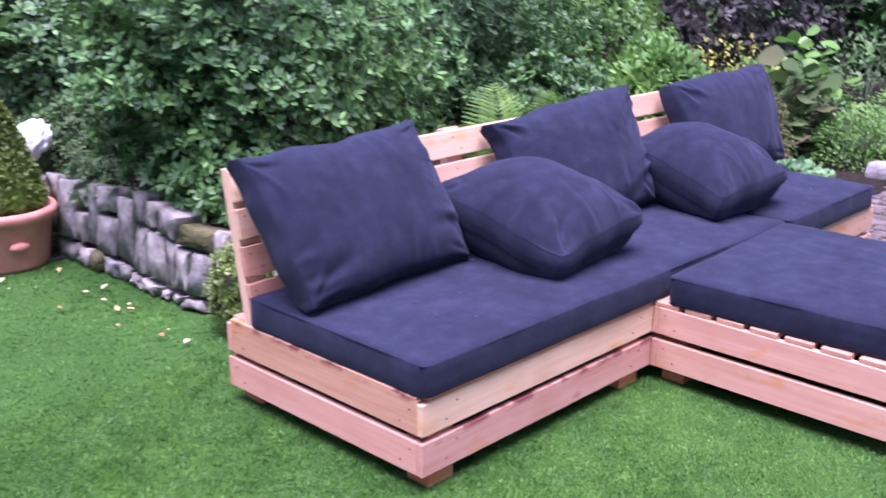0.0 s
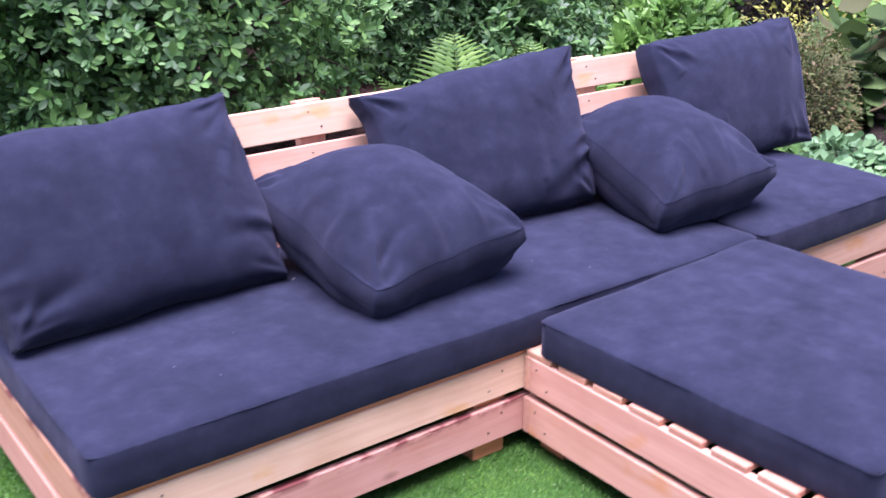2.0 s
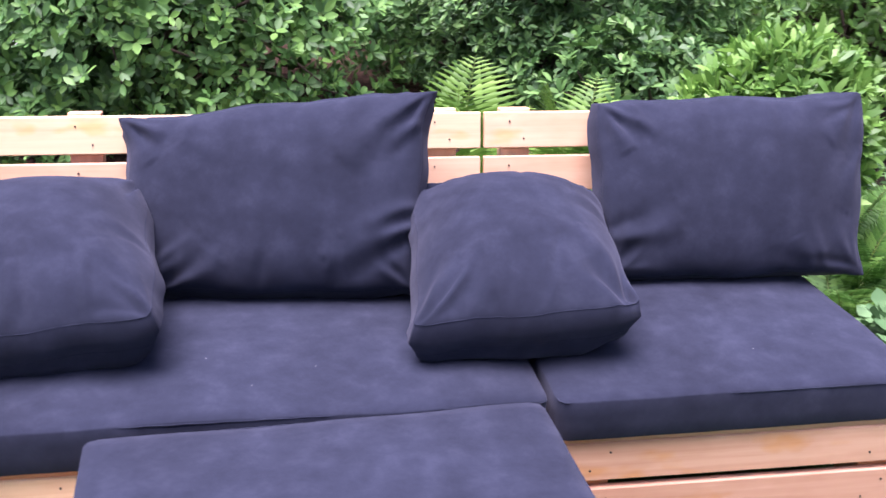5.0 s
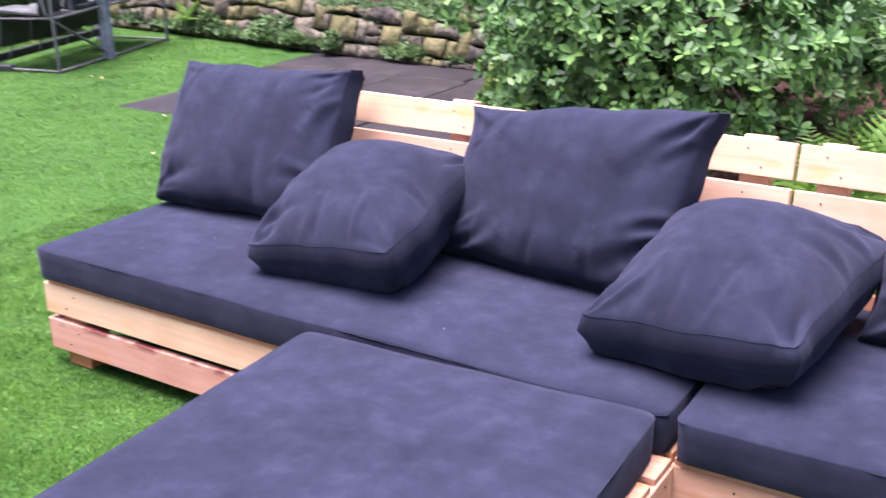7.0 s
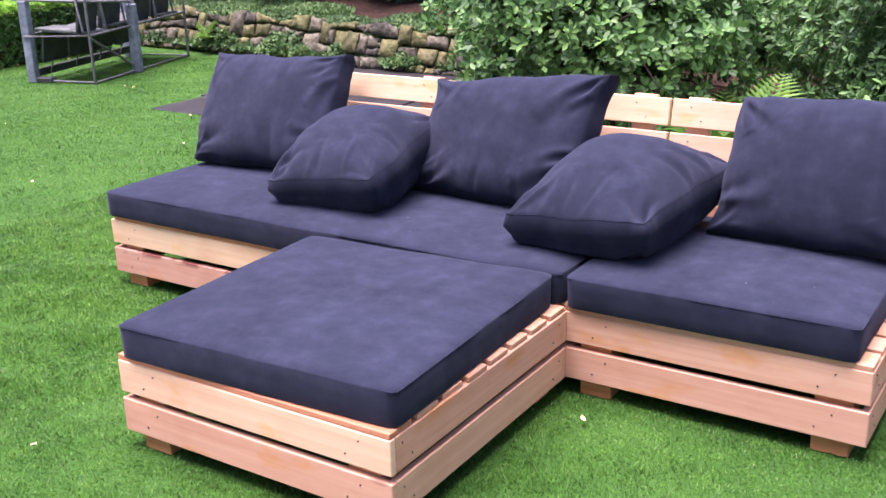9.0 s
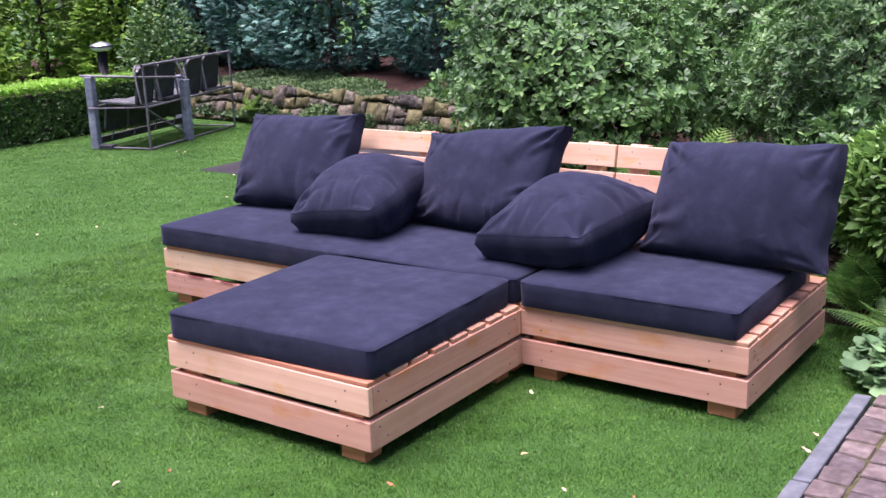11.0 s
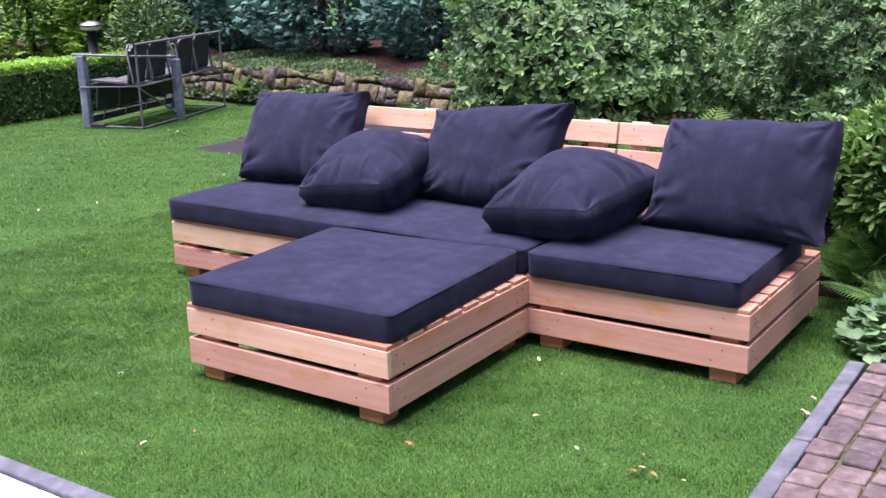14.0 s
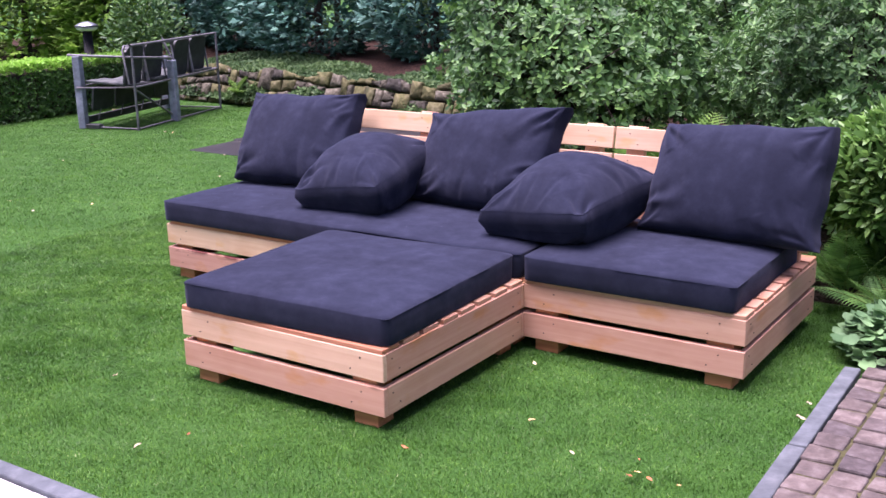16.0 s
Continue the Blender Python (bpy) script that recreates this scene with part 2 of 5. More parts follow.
OLD_WOOD = mottled("grey_painted_wood", [(0.3, (0.13, 0.15, 0.18)), (0.6, (0.23, 0.26, 0.31)), (0.8, (0.33, 0.36, 0.40))], 18, 0.8, 0.25, 40, 0.5, 0.004)
DARK_PANEL = mottled("dark_seat_panel", [(0.3, (0.016, 0.018, 0.020)), (0.7, (0.05, 0.055, 0.055))], 9, 0.6, 0.4, 30, 0.3, 0.004)
SEAT_PANEL = mottled("mossy_seat_panel", [(0.3, (0.03, 0.036, 0.035)), (0.55, (0.07, 0.080, 0.076)), (0.75, (0.17, 0.165, 0.15))], 16, 0.75, 0.3, 30, 0.3, 0.004)
WHITE = mottled("white_plastic_film", [(0.3, (0.75, 0.77, 0.82)), (0.7, (0.85, 0.86, 0.88))], 6, 0.3, 0.5, 14, 0.6, 0.02)
GLASS_LAMP = mottled("lamp_glass", [(0.3, (0.45, 0.47, 0.47)), (0.7, (0.6, 0.62, 0.62))], 10, 0.15, 0.6, 40, 0.05, 0.001)
BARK = mottled("shrub_bark", [(0.3, (0.030, 0.022, 0.017)), (0.7, (0.085, 0.062, 0.048))], 30, 0.9, 0.2, 60, 0.7, 0.008)
DEADLEAF = mottled("dry_leaf", [(0.3, (0.42, 0.27, 0.10)), (0.7, (0.62, 0.47, 0.22))], 30, 0.7, 0.2, 60, 0.2, 0.002, 0.4)
DEADRED = mottled("rust_dry_leaf", [(0.3, (0.30, 0.09, 0.04)), (0.7, (0.42, 0.17, 0.07))], 30, 0.7, 0.2, 60, 0.2, 0.002, 0.3)
LINT = mottled("white_lint", [(0.3, (0.28, 0.28, 0.29)), (0.7, (0.40, 0.40, 0.41))], 40, 0.9, 0.1, 60, 0.2, 0.001)
PETAL = mottled("pale_petal", [(0.3, (0.38, 0.33, 0.19)), (0.7, (0.52, 0.46, 0.29))], 30, 0.7, 0.2, 60, 0.2, 0.002, 0.2)

L_SHRUB = leaf_mat("azalea_leaf", (0.036, 0.076, 0.030), (0.060, 0.142, 0.040), (0.124, 0.234, 0.062), 0.50, 0.32)
L_SHRUB2 = leaf_mat("deep_green_leaf", (0.028, 0.072, 0.024), (0.062, 0.138, 0.042), (0.122, 0.220, 0.068), 0.48, 0.35)
L_LIGHT = leaf_mat("light_green_leaf", (0.055, 0.130, 0.026), (0.100, 0.205, 0.042), (0.165, 0.285, 0.068), 0.46, 0.40, 0.32)
L_BOX = leaf_mat("box_leaf", (0.060, 0.100, 0.016), (0.115, 0.165, 0.030), (0.19, 0.235, 0.055))
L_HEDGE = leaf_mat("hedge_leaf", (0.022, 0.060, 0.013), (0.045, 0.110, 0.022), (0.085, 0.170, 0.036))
L_HEDGE_TOP = leaf_mat("hedge_top_leaf", (0.12, 0.25, 0.034), (0.20, 0.37, 0.055), (0.28, 0.45, 0.085), 0.5, 0.35, 0.35)
L_BLUE = leaf_mat("blue_cypress_spray", (0.024, 0.074, 0.060), (0.052, 0.136, 0.114), (0.110, 0.215, 0.182), 0.6, 0.25, 0.12)
L_THUJA = leaf_mat("golden_thuja_spray", (0.058, 0.125, 0.014), (0.125, 0.230, 0.028), (0.215, 0.330, 0.055), 0.6, 0.25, 0.18)
L_FERN = leaf_mat("fern_leaf", (0.060, 0.130, 0.020), (0.110, 0.205, 0.036), (0.175, 0.28, 0.065), 0.55, 0.3, 0.3)
# darker copy of the fern leaf, with the shade put into its colour
L_FERN_SHADED = leaf_mat("shaded_fern_leaf", (0.036, 0.095, 0.020), (0.065, 0.150, 0.032), (0.11, 0.21, 0.05), 0.55, 0.3, 0.3)
L_HEUCH = leaf_mat("silvery_green_leaf", (0.06, 0.13, 0.055), (0.11, 0.20, 0.090), (0.17, 0.28, 0.135), 0.55, 0.3, 0.25)
L_BRONZE = leaf_mat("bronze_leaf", (0.030, 0.058, 0.018), (0.060, 0.095, 0.030), (0.090, 0.066, 0.042), 0.75, 0.15, 0.25)
L_PURPLE = leaf_mat("purple_leaf", (0.022, 0.020, 0.019), (0.042, 0.038, 0.036), (0.075, 0.066, 0.060), 0.55, 0.3, 0.15)
L_COVER = leaf_mat("ground_cover_leaf", (0.034, 0.072, 0.026), (0.065, 0.116, 0.044), (0.115, 0.168, 0.068), 0.6, 0.25, 0.2)
L_HEATH = leaf_mat("heath_leaf", (0.055, 0.075, 0.022), (0.095, 0.115, 0.036), (0.17, 0.105, 0.060), 0.6, 0.25, 0.2)
L_YELLOW = leaf_mat("yellow_green_leaf", (0.13, 0.15, 0.025), (0.22, 0.21, 0.04), (0.30, 0.27, 0.07), 0.6, 0.25, 0.2)


# ---- mesh tools ----
rng = np.random.default_rng(7)


def tri_object(name, V, F, material, parent=None, label="", smooth=False):
    me = bpy.data.meshes.new(name)
    V, F = np.asarray(V, np.float32), np.asarray(F, np.int32)
    k = F.shape[1]
    me.vertices.add(len(V))
    me.vertices.foreach_set("co", V.ravel())
    me.loops.add(F.size)
    me.loops.foreach_set("vertex_index", F.ravel())
    me.polygons.add(len(F))
    me.polygons.foreach_set("loop_start", np.arange(0, F.size, k, dtype=np.int32))
    me.polygons.foreach_set("loop_total", np.full(len(F), k, np.int32))
    me.update(calc_edges=True)
    me.validate()
    if smooth:
        me.polygons.foreach_set("use_smooth", np.ones(len(F), bool))
    me.materials.append(material)
    ob = new(name, me)
    if parent:
        ob.parent = parent
    if label:
        tagged(ob, label)
    return ob


def part(name, bm, material, parent, label="", m=None, smooth=False):
    me = bpy.data.meshes.new(name)
    bm.to_mesh(me)
    bm.free()
    if smooth:
        me.polygons.foreach_set("use_smooth", np.ones(len(me.polygons), bool))
    me.materials.append(material)
    ob = new(name, me)
    if parent:
        ob.parent = parent
    if m is not None:
        ob.matrix_basis = m
    if label:
        tagged(ob, label)
    return ob


def share(name, me, parent, m):
    ob = new(name, me)
    ob.parent, ob.matrix_basis = parent, m
    return ob


def thing(name, label, category, at=(0, 0, 0), group="", kind=""):
    ob = new(name)
    ob.empty_display_size = 0.1
    ob.matrix_basis = pose(*at)
    return tagged(ob, label, category, group, kind)


def box_bm(w, d, h, bev=0.003, seg=1):
    bm = bmesh.new()
    bmesh.ops.create_cube(bm, size=1)
    bmesh.ops.scale(bm, vec=(w, d, h), verts=bm.verts)
    if bev:
        bmesh.ops.bevel(bm, geom=bm.edges[:], offset=bev, segments=seg, affect="EDGES", profile=0.6)
    return bm


def rough_block(w, d, h, seed, amp, cuts=2, bev=0.02):
    """A split stone: a bevelled block pushed out of true."""
    bm = bmesh.new()
    bmesh.ops.create_cube(bm, size=1)
    bmesh.ops.scale(bm, vec=(w, d, h), verts=bm.verts)
    r = random.Random(seed)
    for v in bm.verts:
        v.co += Vector((r.uniform(-1, 1) * amp * 1.5, r.uniform(-1, 1) * amp, r.uniform(-1, 1) * amp * 1.5))
    bmesh.ops.bevel(bm, geom=bm.edges[:], offset=bev, segments=2, affect="EDGES", profile=0.5)
    bmesh.ops.subdivide_edges(bm, edges=[e for e in bm.edges if e.calc_length() > 0.07], cuts=1, use_grid_fill=True)
    for v in bm.verts:
        v.co += noise.noise_vector(v.co * 13 + Vector((seed * 3.1, 0, 0))) * amp * 0.55
    bmesh.ops.triangulate(bm, faces=bm.faces[:])
    return bm


def tube(path, radii, sides=6):
    """Vertices and quads of a tapered tube along a path."""
    P = np.asarray(path, float)
    V, F = [], []
    for i, p in enumerate(P):
        t = P[min(i + 1, len(P) - 1)] - P[max(i - 1, 0)]
        t /= np.linalg.norm(t) + 1e-9
        a = np.cross(t, (0.31, 0.9, 0.27))
        a /= np.linalg.norm(a) + 1e-9
        b = np.cross(t, a)
        for k in range(sides):
            w = 2 * math.pi * k / sides
            V.append(p + radii[i] * (a * math.cos(w) + b * math.sin(w)))
    for i in range(len(P) - 1):
        for k in range(sides):
            q = (k + 1) % sides
            F.append((i * sides + k, i * sides + q, (i + 1) * sides + q, (i + 1) * sides + k))
    return np.array(V), np.array(F)


def tubes(name, runs, material, parent, label="", sides=8):
    Vs, Fs, n = [], [], 0
    for path, r in runs:
        rad = r if isinstance(r, (list, tuple)) else [r] * len(path)
        V, F = tube(path, rad, sides)
        Vs.append(V)
        Fs.append(F + n)
        n += len(V)
    return tri_object(name, np.vstack(Vs), np.vstack(Fs), material, parent, label, True)


def lathe(name, profile, material, parent, label="", seg=40, at=(0, 0, 0)):
    bm = bmesh.new()
    vs = [bm.verts.new((r, 0, z)) for r, z in profile]
    es = [bm.edges.new((vs[i], vs[i + 1])) for i in range(len(vs) - 1)]
    bmesh.ops.spin(bm, geom=vs + es, axis=(0, 0, 1), cent=(0, 0, 0), steps=seg, angle=2 * math.pi)
    bmesh.ops.remove_doubles(bm, verts=bm.verts, dist=1e-5)
    bmesh.ops.recalc_face_normals(bm, faces=bm.faces)
    return part(name, bm, material, parent, label, pose(*at), True)


# a folded oval leaf, length 1 along x
OVAL_V = np.array([(0, 0, 0), (.28, .17, .03), (.62, .21, .03), (.9, .10, 0), (1, 0, -.05), (.9, -.10, 0), (.62, -.21, .03), (.28, -.17, .03), (.5, 0, -.02)])
OVAL_F = np.array([(8, i, (i + 1) % 8) for i in range(8)])
POINT_V = np.array([(0, 0, 0), (.22, .13, .03), (.52, .22, .04), (.80, .13, .01), (1, 0, -.06), (.80, -.13, .01), (.52, -.22, .04), (.22, -.13, .03), (.5, 0, -.03)])
POINT_F = np.array([(8, i, (i + 1) % 8) for i in range(8)])
SLIM_V = np.array([(0, 0, 0), (.35, .10, .02), (.75, .08, .01), (1, 0, -.06), (.75, -.08, .01), (.35, -.10, .02)])
SLIM_F = np.array([(0, 1, 5), (1, 2, 4), (1, 4, 5), (2, 3, 4)])
MID_V = np.array([(0, 0, 0), (.32, .19, .03), (.72, .20, .03), (1, 0, -.05), (.72, -.20, .03), (.32, -.19, .03)])
MID_F = np.array([(0, 1, 5), (1, 2, 4), (1, 4, 5), (2, 3, 4)])
SMALL_V = np.array([(0, 0, 0), (.5, .28, .04), (1, 0, 0), (.5, -.28, .04)])
SMALL_F = np.array([(0, 1, 2), (0, 2, 3)])
a_ = [i * 2 * math.pi / 14 for i in range(14)]
ROUND_V = np.array([(.5 + .5 * math.cos(a) * (1 + .07 * math.cos(5 * a)), .5 * math.sin(a) * (1 + .07 * math.cos(5 * a)), .06 * math.cos(2 * a)) for a in a_] + [(.42, 0, -.04)])
ROUND_F = np.array([(14, i, (i + 1) % 14) for i in range(14)])
SPRAY_V = np.array([(0, 0, 0), (.3, .13, .02), (.26, .30, 0), (.55, .12, .03), (.62, .27, 0), (.78, .08, .02), (1, .02, -.05),
                    (.78, -.08, .02), (.62, -.27, 0), (.55, -.12, .03), (.26, -.30, 0), (.3, -.13, .02)])
SPRAY_F = np.array([(0, 1, 11), (1, 3, 9), (1, 9, 11), (3, 5, 7), (3, 7, 9), (5, 6, 7), (0, 2, 1), (1, 4, 3), (0, 11, 10), (11, 9, 8)])


def unit(a):
    return a / (np.linalg.norm(a, axis=-1, keepdims=True) + 1e-9)


def leaves(pos, way, up, size, tv, tf, width=1.0):
    """Leaf triangles for many leaves at once."""
    way, n = unit(way), len(pos)
    side = unit(np.cross(up, way))
    nrm = np.cross(way, side)
    size = np.broadcast_to(np.asarray(size, float), (n,))
    V = pos[:, None, :] + size[:, None, None] * (tv[None, :, 0:1] * way[:, None] + tv[None, :, 1:2] * width * side[:, None] + tv[None, :, 2:3] * nrm[:, None])
    F = tf[None] + (np.arange(n) * len(tv))[:, None, None]
    return V.reshape(-1, 3), F.reshape(-1, tf.shape[1])


def vnoise(P, scale, seed):
    """Cheap smooth noise for many points: a sum of sines, about -1 to 1."""
    r = np.random.default_rng(seed)
    out = np.zeros(len(P))
    for k in range(6):
        w = r.normal(size=3) * scale * (1 + 0.5 * k)
        out += np.sin(P @ w + r.uniform(0, 6.28)) / (1 + 0.45 * k)
    return out / 2.4


def rosettes(P, axis, per, length, tv, tf, lift=(5, 50), spread=0.25, width=1.0):
    n = len(P)
    axis = unit(axis)
    a = unit(np.cross(axis, rng.normal(size=(n, 3))))
    b = np.cross(axis, a)
    az = (np.arange(per)[None] + rng.uniform(-.35, .35, (n, per))) * 2 * math.pi / per
    el = np.radians(rng.uniform(lift[0], lift[1], (n, per)))
    rad = a[:, None] * np.cos(az)[..., None] + b[:, None] * np.sin(az)[..., None]
    way = rad * np.cos(el)[..., None] + axis[:, None] * np.sin(el)[..., None]
    up = axis[:, None] * np.cos(el)[..., None] - rad * np.sin(el)[..., None] + rng.normal(size=way.shape) * spread
    size = length * rng.uniform(0.65, 1.15, (n, per)) * rng.uniform(0.75, 1.15, (n, 1))
    pos = P[:, None] + way * 0.006 + rng.normal(size=way.shape) * length * 0.06
    return leaves(pos.reshape(-1, 3), way.reshape(-1, 3), up.reshape(-1, 3), size.ravel(), tv, tf, width)


def shrub_points(c, r, n, seed, low=-0.55, rough=0.22, fill=0.5):
    g = np.random.default_rng(seed)
    d = unit(g.normal(size=(n * 3, 3)))
    d = d[d[:, 2] > low][:n]
    rad = 1 + rough * vnoise(d, 2.6, seed) + 0.10 * vnoise(d, 8, seed + 1)
    deep = 1 - fill * g.uniform(0, 1, len(d)) ** 1.7
    P = np.array(c) + d * (rad * deep)[:, None] * np.array(r)
    return P, d


def shrub(name, label, c, r, n, length, material, seed, per=7, tv=OVAL_V, tf=OVAL_F, base=GZ, stems=9, low=-0.55, lift=(5, 50), width=1.0, up=0.6, rough=0.22, fill=0.5, category="shrub", trim=None):
    ob = thing(name, label, category, (c[0], c[1], base))
    P, d = shrub_points((0, 0, c[2] - base), r, n, seed, low, rough, fill)
    keep = P[:, 2] > 0.03
    if trim:
        keep &= (P[:, 0] > trim[0]) | (P[:, 2] > trim[1])
    P, d = P[keep], d[keep]
    ax = d * 0.7 + np.array((0, 0, up)) + rng.normal(size=d.shape) * 0.35
    V, F = rosettes(P, ax, per, length, tv, tf, lift, width=width)
    tri_object("crown", V, F, material, ob)
    g = random.Random(seed)
    runs = []
    for i in range(stems):
        p = P[g.randrange(len(P))]
        q0 = np.array((g.uniform(-.25, .25) * r[0], g.uniform(-.25, .25) * r[1], -0.03))
        mid = q0 * 0.5 + p * 0.5 + np.array((g.uniform(-.1, .1), g.uniform(-.1, .1), 0.08))
        runs.append(([q0, q0 * .75 + mid * .25 + np.array((0, 0, .05)), mid, p], [0.022, 0.017, 0.012, 0.004]))
        for j in range(3):
            p2 = P[g.randrange(len(P))]
            runs.append(([mid, mid * .5 + p2 * .5 + np.array((0, 0, .04)), p2], [0.010, 0.007, 0.003]))
    tubes("stem", runs, BARK, ob, sides=5)
    return ob


# ---- ground ----
bm = bmesh.new()
bmesh.ops.create_grid(bm, x_segments=8, y_segments=8, size=150)
tagged(part("ground", bm, LAWN, None, "", pose(0, 0, GZ)), "short green lawn reaching to the garden beds", "lawn", kind="structure")


def smooth(a, b, x):
    t = np.clip((x - a) / (b - a), 0, 1)
    return t * t * (3 - 2 * t)


def wall_x(y):
    """The bed's left border, along the low stone wall."""
    return np.interp(y, [0.9, 1.4, 1.5, 2.1, 2.7, 3.4, 5.6], [0.9, 0.62, 0.50, 0.45, 0.38, 0.52, 0.85])


def far_y(x):
    return np.interp(x, [-7.2, -5.2, -3.5, -2.6, -1.5, 0.9], [5.5, 5.42, 5.25, 5.13, 5.08, 5.0])


def bed_z(x, y):
    """Height of the planted bank behind the sofa and along the far wall."""
    near = smooth(1.02, 1.9, y) * 0.40 * smooth(-0.02, 0.16, x - wall_x(y)) * (1 - 0.75 * smooth(2.2, 3.4, x))
    edge = np.where(x < 2.7, 1.0, np.where(x < 3.26, 1.22, np.where(x < 3.85, 0.62, 0.24)))
    start = np.where((y > edge) & (x > wall_x(y)), 0.03, -0.08)
    far = np.where(y > far_y(x) + 0.14, 0.22 + 0.24 * smooth(0.14, 1.3, y - far_y(x)), -0.08)
    return np.maximum(np.maximum(near, 0) + start, far)


gx, gy = np.meshgrid(np.linspace(-12, 9, 200), np.linspace(0.5, 12, 180))
gz = bed_z(gx, gy) + 0.02 * vnoise(np.c_[gx.ravel(), gy.ravel(), 0 * gx.ravel()], 3.0, 4).reshape(gx.shape)
gz = np.where(bed_z(gx, gy) < -0.05, -0.12, gz)
V = np.c_[gx.ravel(), gy.ravel(), gz.ravel()]
nx = gx.shape[1]
idx = (np.arange(gx.shape[0] - 1)[:, None] * nx + np.arange(nx - 1)[None]).ravel()
F = np.c_[idx, idx + 1, idx + nx + 1, idx + nx]
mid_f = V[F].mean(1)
# right of x = 2.75 the bed takes the colour with shrub shade in it
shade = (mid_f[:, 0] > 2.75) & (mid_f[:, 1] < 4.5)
tagged(tri_object("soil_bed", V, F[shade], SHADED_SOIL, smooth=True), "damp garden soil coloured darker for shade under ferns and shrubs", "flower bed", kind="structure")
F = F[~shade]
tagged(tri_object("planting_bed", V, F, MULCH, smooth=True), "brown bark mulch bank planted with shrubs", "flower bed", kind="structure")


# ---- sofa ----
BT, BH = 0.268, 0.100          # top of the upper boards, board height
LOW_T, LOW_B = 0.147, 0.042    # lower boards
TH = 0.022                     # board thickness
ST = 0.017                     # slat thickness
LEAN = radians(10.5)
screw_bm = bmesh.new()
bmesh.ops.create_cone(screw_bm, cap_ends=True, segments=8, radius1=0.0029, radius2=0.0024, depth=0.003)
SCREW_ME = bpy.data.meshes.new("screw")
screw_bm.to_mesh(SCREW_ME)
screw_bm.free()
SCREW_ME.materials.append(SCREW)


def board(name, parent, length, h, t, m, material, label=""):
    """A board: length along x, height along z, thickness along y, centred."""
    return part(name, box_bm(length, t, h, 0.0028), material, parent, label, m)


def screws(parent, m_face, spots):
    for x, z in spots:
        share("screw", SCREW_ME, parent, m_face @ pose(x, 0, z, 90))


def base_module(ob, w, d, y0, seed, sunk=0.0, upper=None, lower=None):
    """The low box of boards with slats and block feet: x from 0 to w, y from y0 to y0 + d."""
    r = random.Random(seed)
    for z0, z1, nm in ((BT - BH, BT, "upper_board"), (LOW_B, LOW_T, "lower_board")):
        zc, h = (z0 + z1) / 2, z1 - z0
        up = nm == "upper_board"
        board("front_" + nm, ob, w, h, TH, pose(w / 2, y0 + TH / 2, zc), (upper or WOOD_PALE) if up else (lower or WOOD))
        board("back_" + nm, ob, w, h, TH, pose(w / 2, y0 + d - TH / 2, zc), WOOD)
        for x, a in ((TH / 2, -90), (w - TH / 2, 90)):
            e = sunk if up else 0.0
            board("side_" + nm, ob, d - 2 * TH - 0.002, h + e, TH, pose(x, y0 + d / 2, zc + e / 2, 0, 0, a), WOOD_TAN if lower and up else WOOD)
        px = 0.085
        mf = pose(0, y0 - 0.0008, 0)
        sp = []
        for x in (px + 0.035, w - px - 0.035) + ((w / 2,) if w > 1.5 else ()):
            sp += [(x - 0.022, zc - 0.022), (x + 0.022, zc + 0.024)]
        screws(ob, mf, sp)
        for x, a in ((-0.0008, -90), (w + 0.0008, 90)):
            m = pose(x, y0, 0, 0, 0, a)
            q = [(s * (yy), zc + e) for yy, e in ((0.05, 0.024), (0.09, -0.022), (d - 0.05, 0.024), (d - 0.09, -0.022)) for s in ((1 if a > 0 else -1),)]
            screws(ob, m, q)
    # posts that carry the boards and end as feet
    xs = [0.10, w - 0.10] + ([w / 2] if w > 1.5 else [])
    for x in xs:
        for y in (y0 + TH + 0.045 + 0.001, y0 + d - TH - 0.045 - 0.001):
            h = BT - GZ - 0.002
            part("foot", box_bm(0.105, 0.09, h, 0.003), WOOD_FOOT, ob, "reddish wooden block foot", pose(x, y, GZ + h / 2))
    # slats
    n, sw = int(d / 0.113), 0.096
    for i in range(n):
        y = y0 + sw / 2 + 0.002 + i * (d - sw - 0.004) / (n - 1)
        part("slat", box_bm(w - 0.004 - (2 * TH if sunk else 0) - r.uniform(0, 0.006), sw, ST, 0.002), WOOD_RED if i == 0 and w != 0.920 else WOOD_SLAT, ob, "", pose(w / 2 + r.uniform(-.002, .002), y, BT + ST / 2 + 0.0005))


def back_rest(ob, w, posts, y_top, z_top):
    """Leaning backrest: four boards screwed to upright posts."""
    top = pose(0, y_top, z_top) @ Matrix.Rotation(-LEAN, 4, "X")
    for i in range(4):
        zc = -0.05 - i * 0.1225
        # lower two boards: redder wood, its dark tone also carrying their shade
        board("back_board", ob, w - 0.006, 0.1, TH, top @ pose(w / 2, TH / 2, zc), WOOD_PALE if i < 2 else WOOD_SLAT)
        for x in posts:
            screws(ob, top @ pose(0, -0.0008, 0), [(x - 0.021, zc + 0.024), (x + 0.02, zc - 0.024)])
    for k, x in enumerate(posts):
        L = 0.63
        part("back_post", box_bm(L, 0.04, 0.085, 0.003), WOOD if k % 2 else WOOD_PALE, ob, "", top @ pose(x, TH + 0.021, 0.009 - L / 2, 0, 90, 0) @ pose(0, 0, 0))


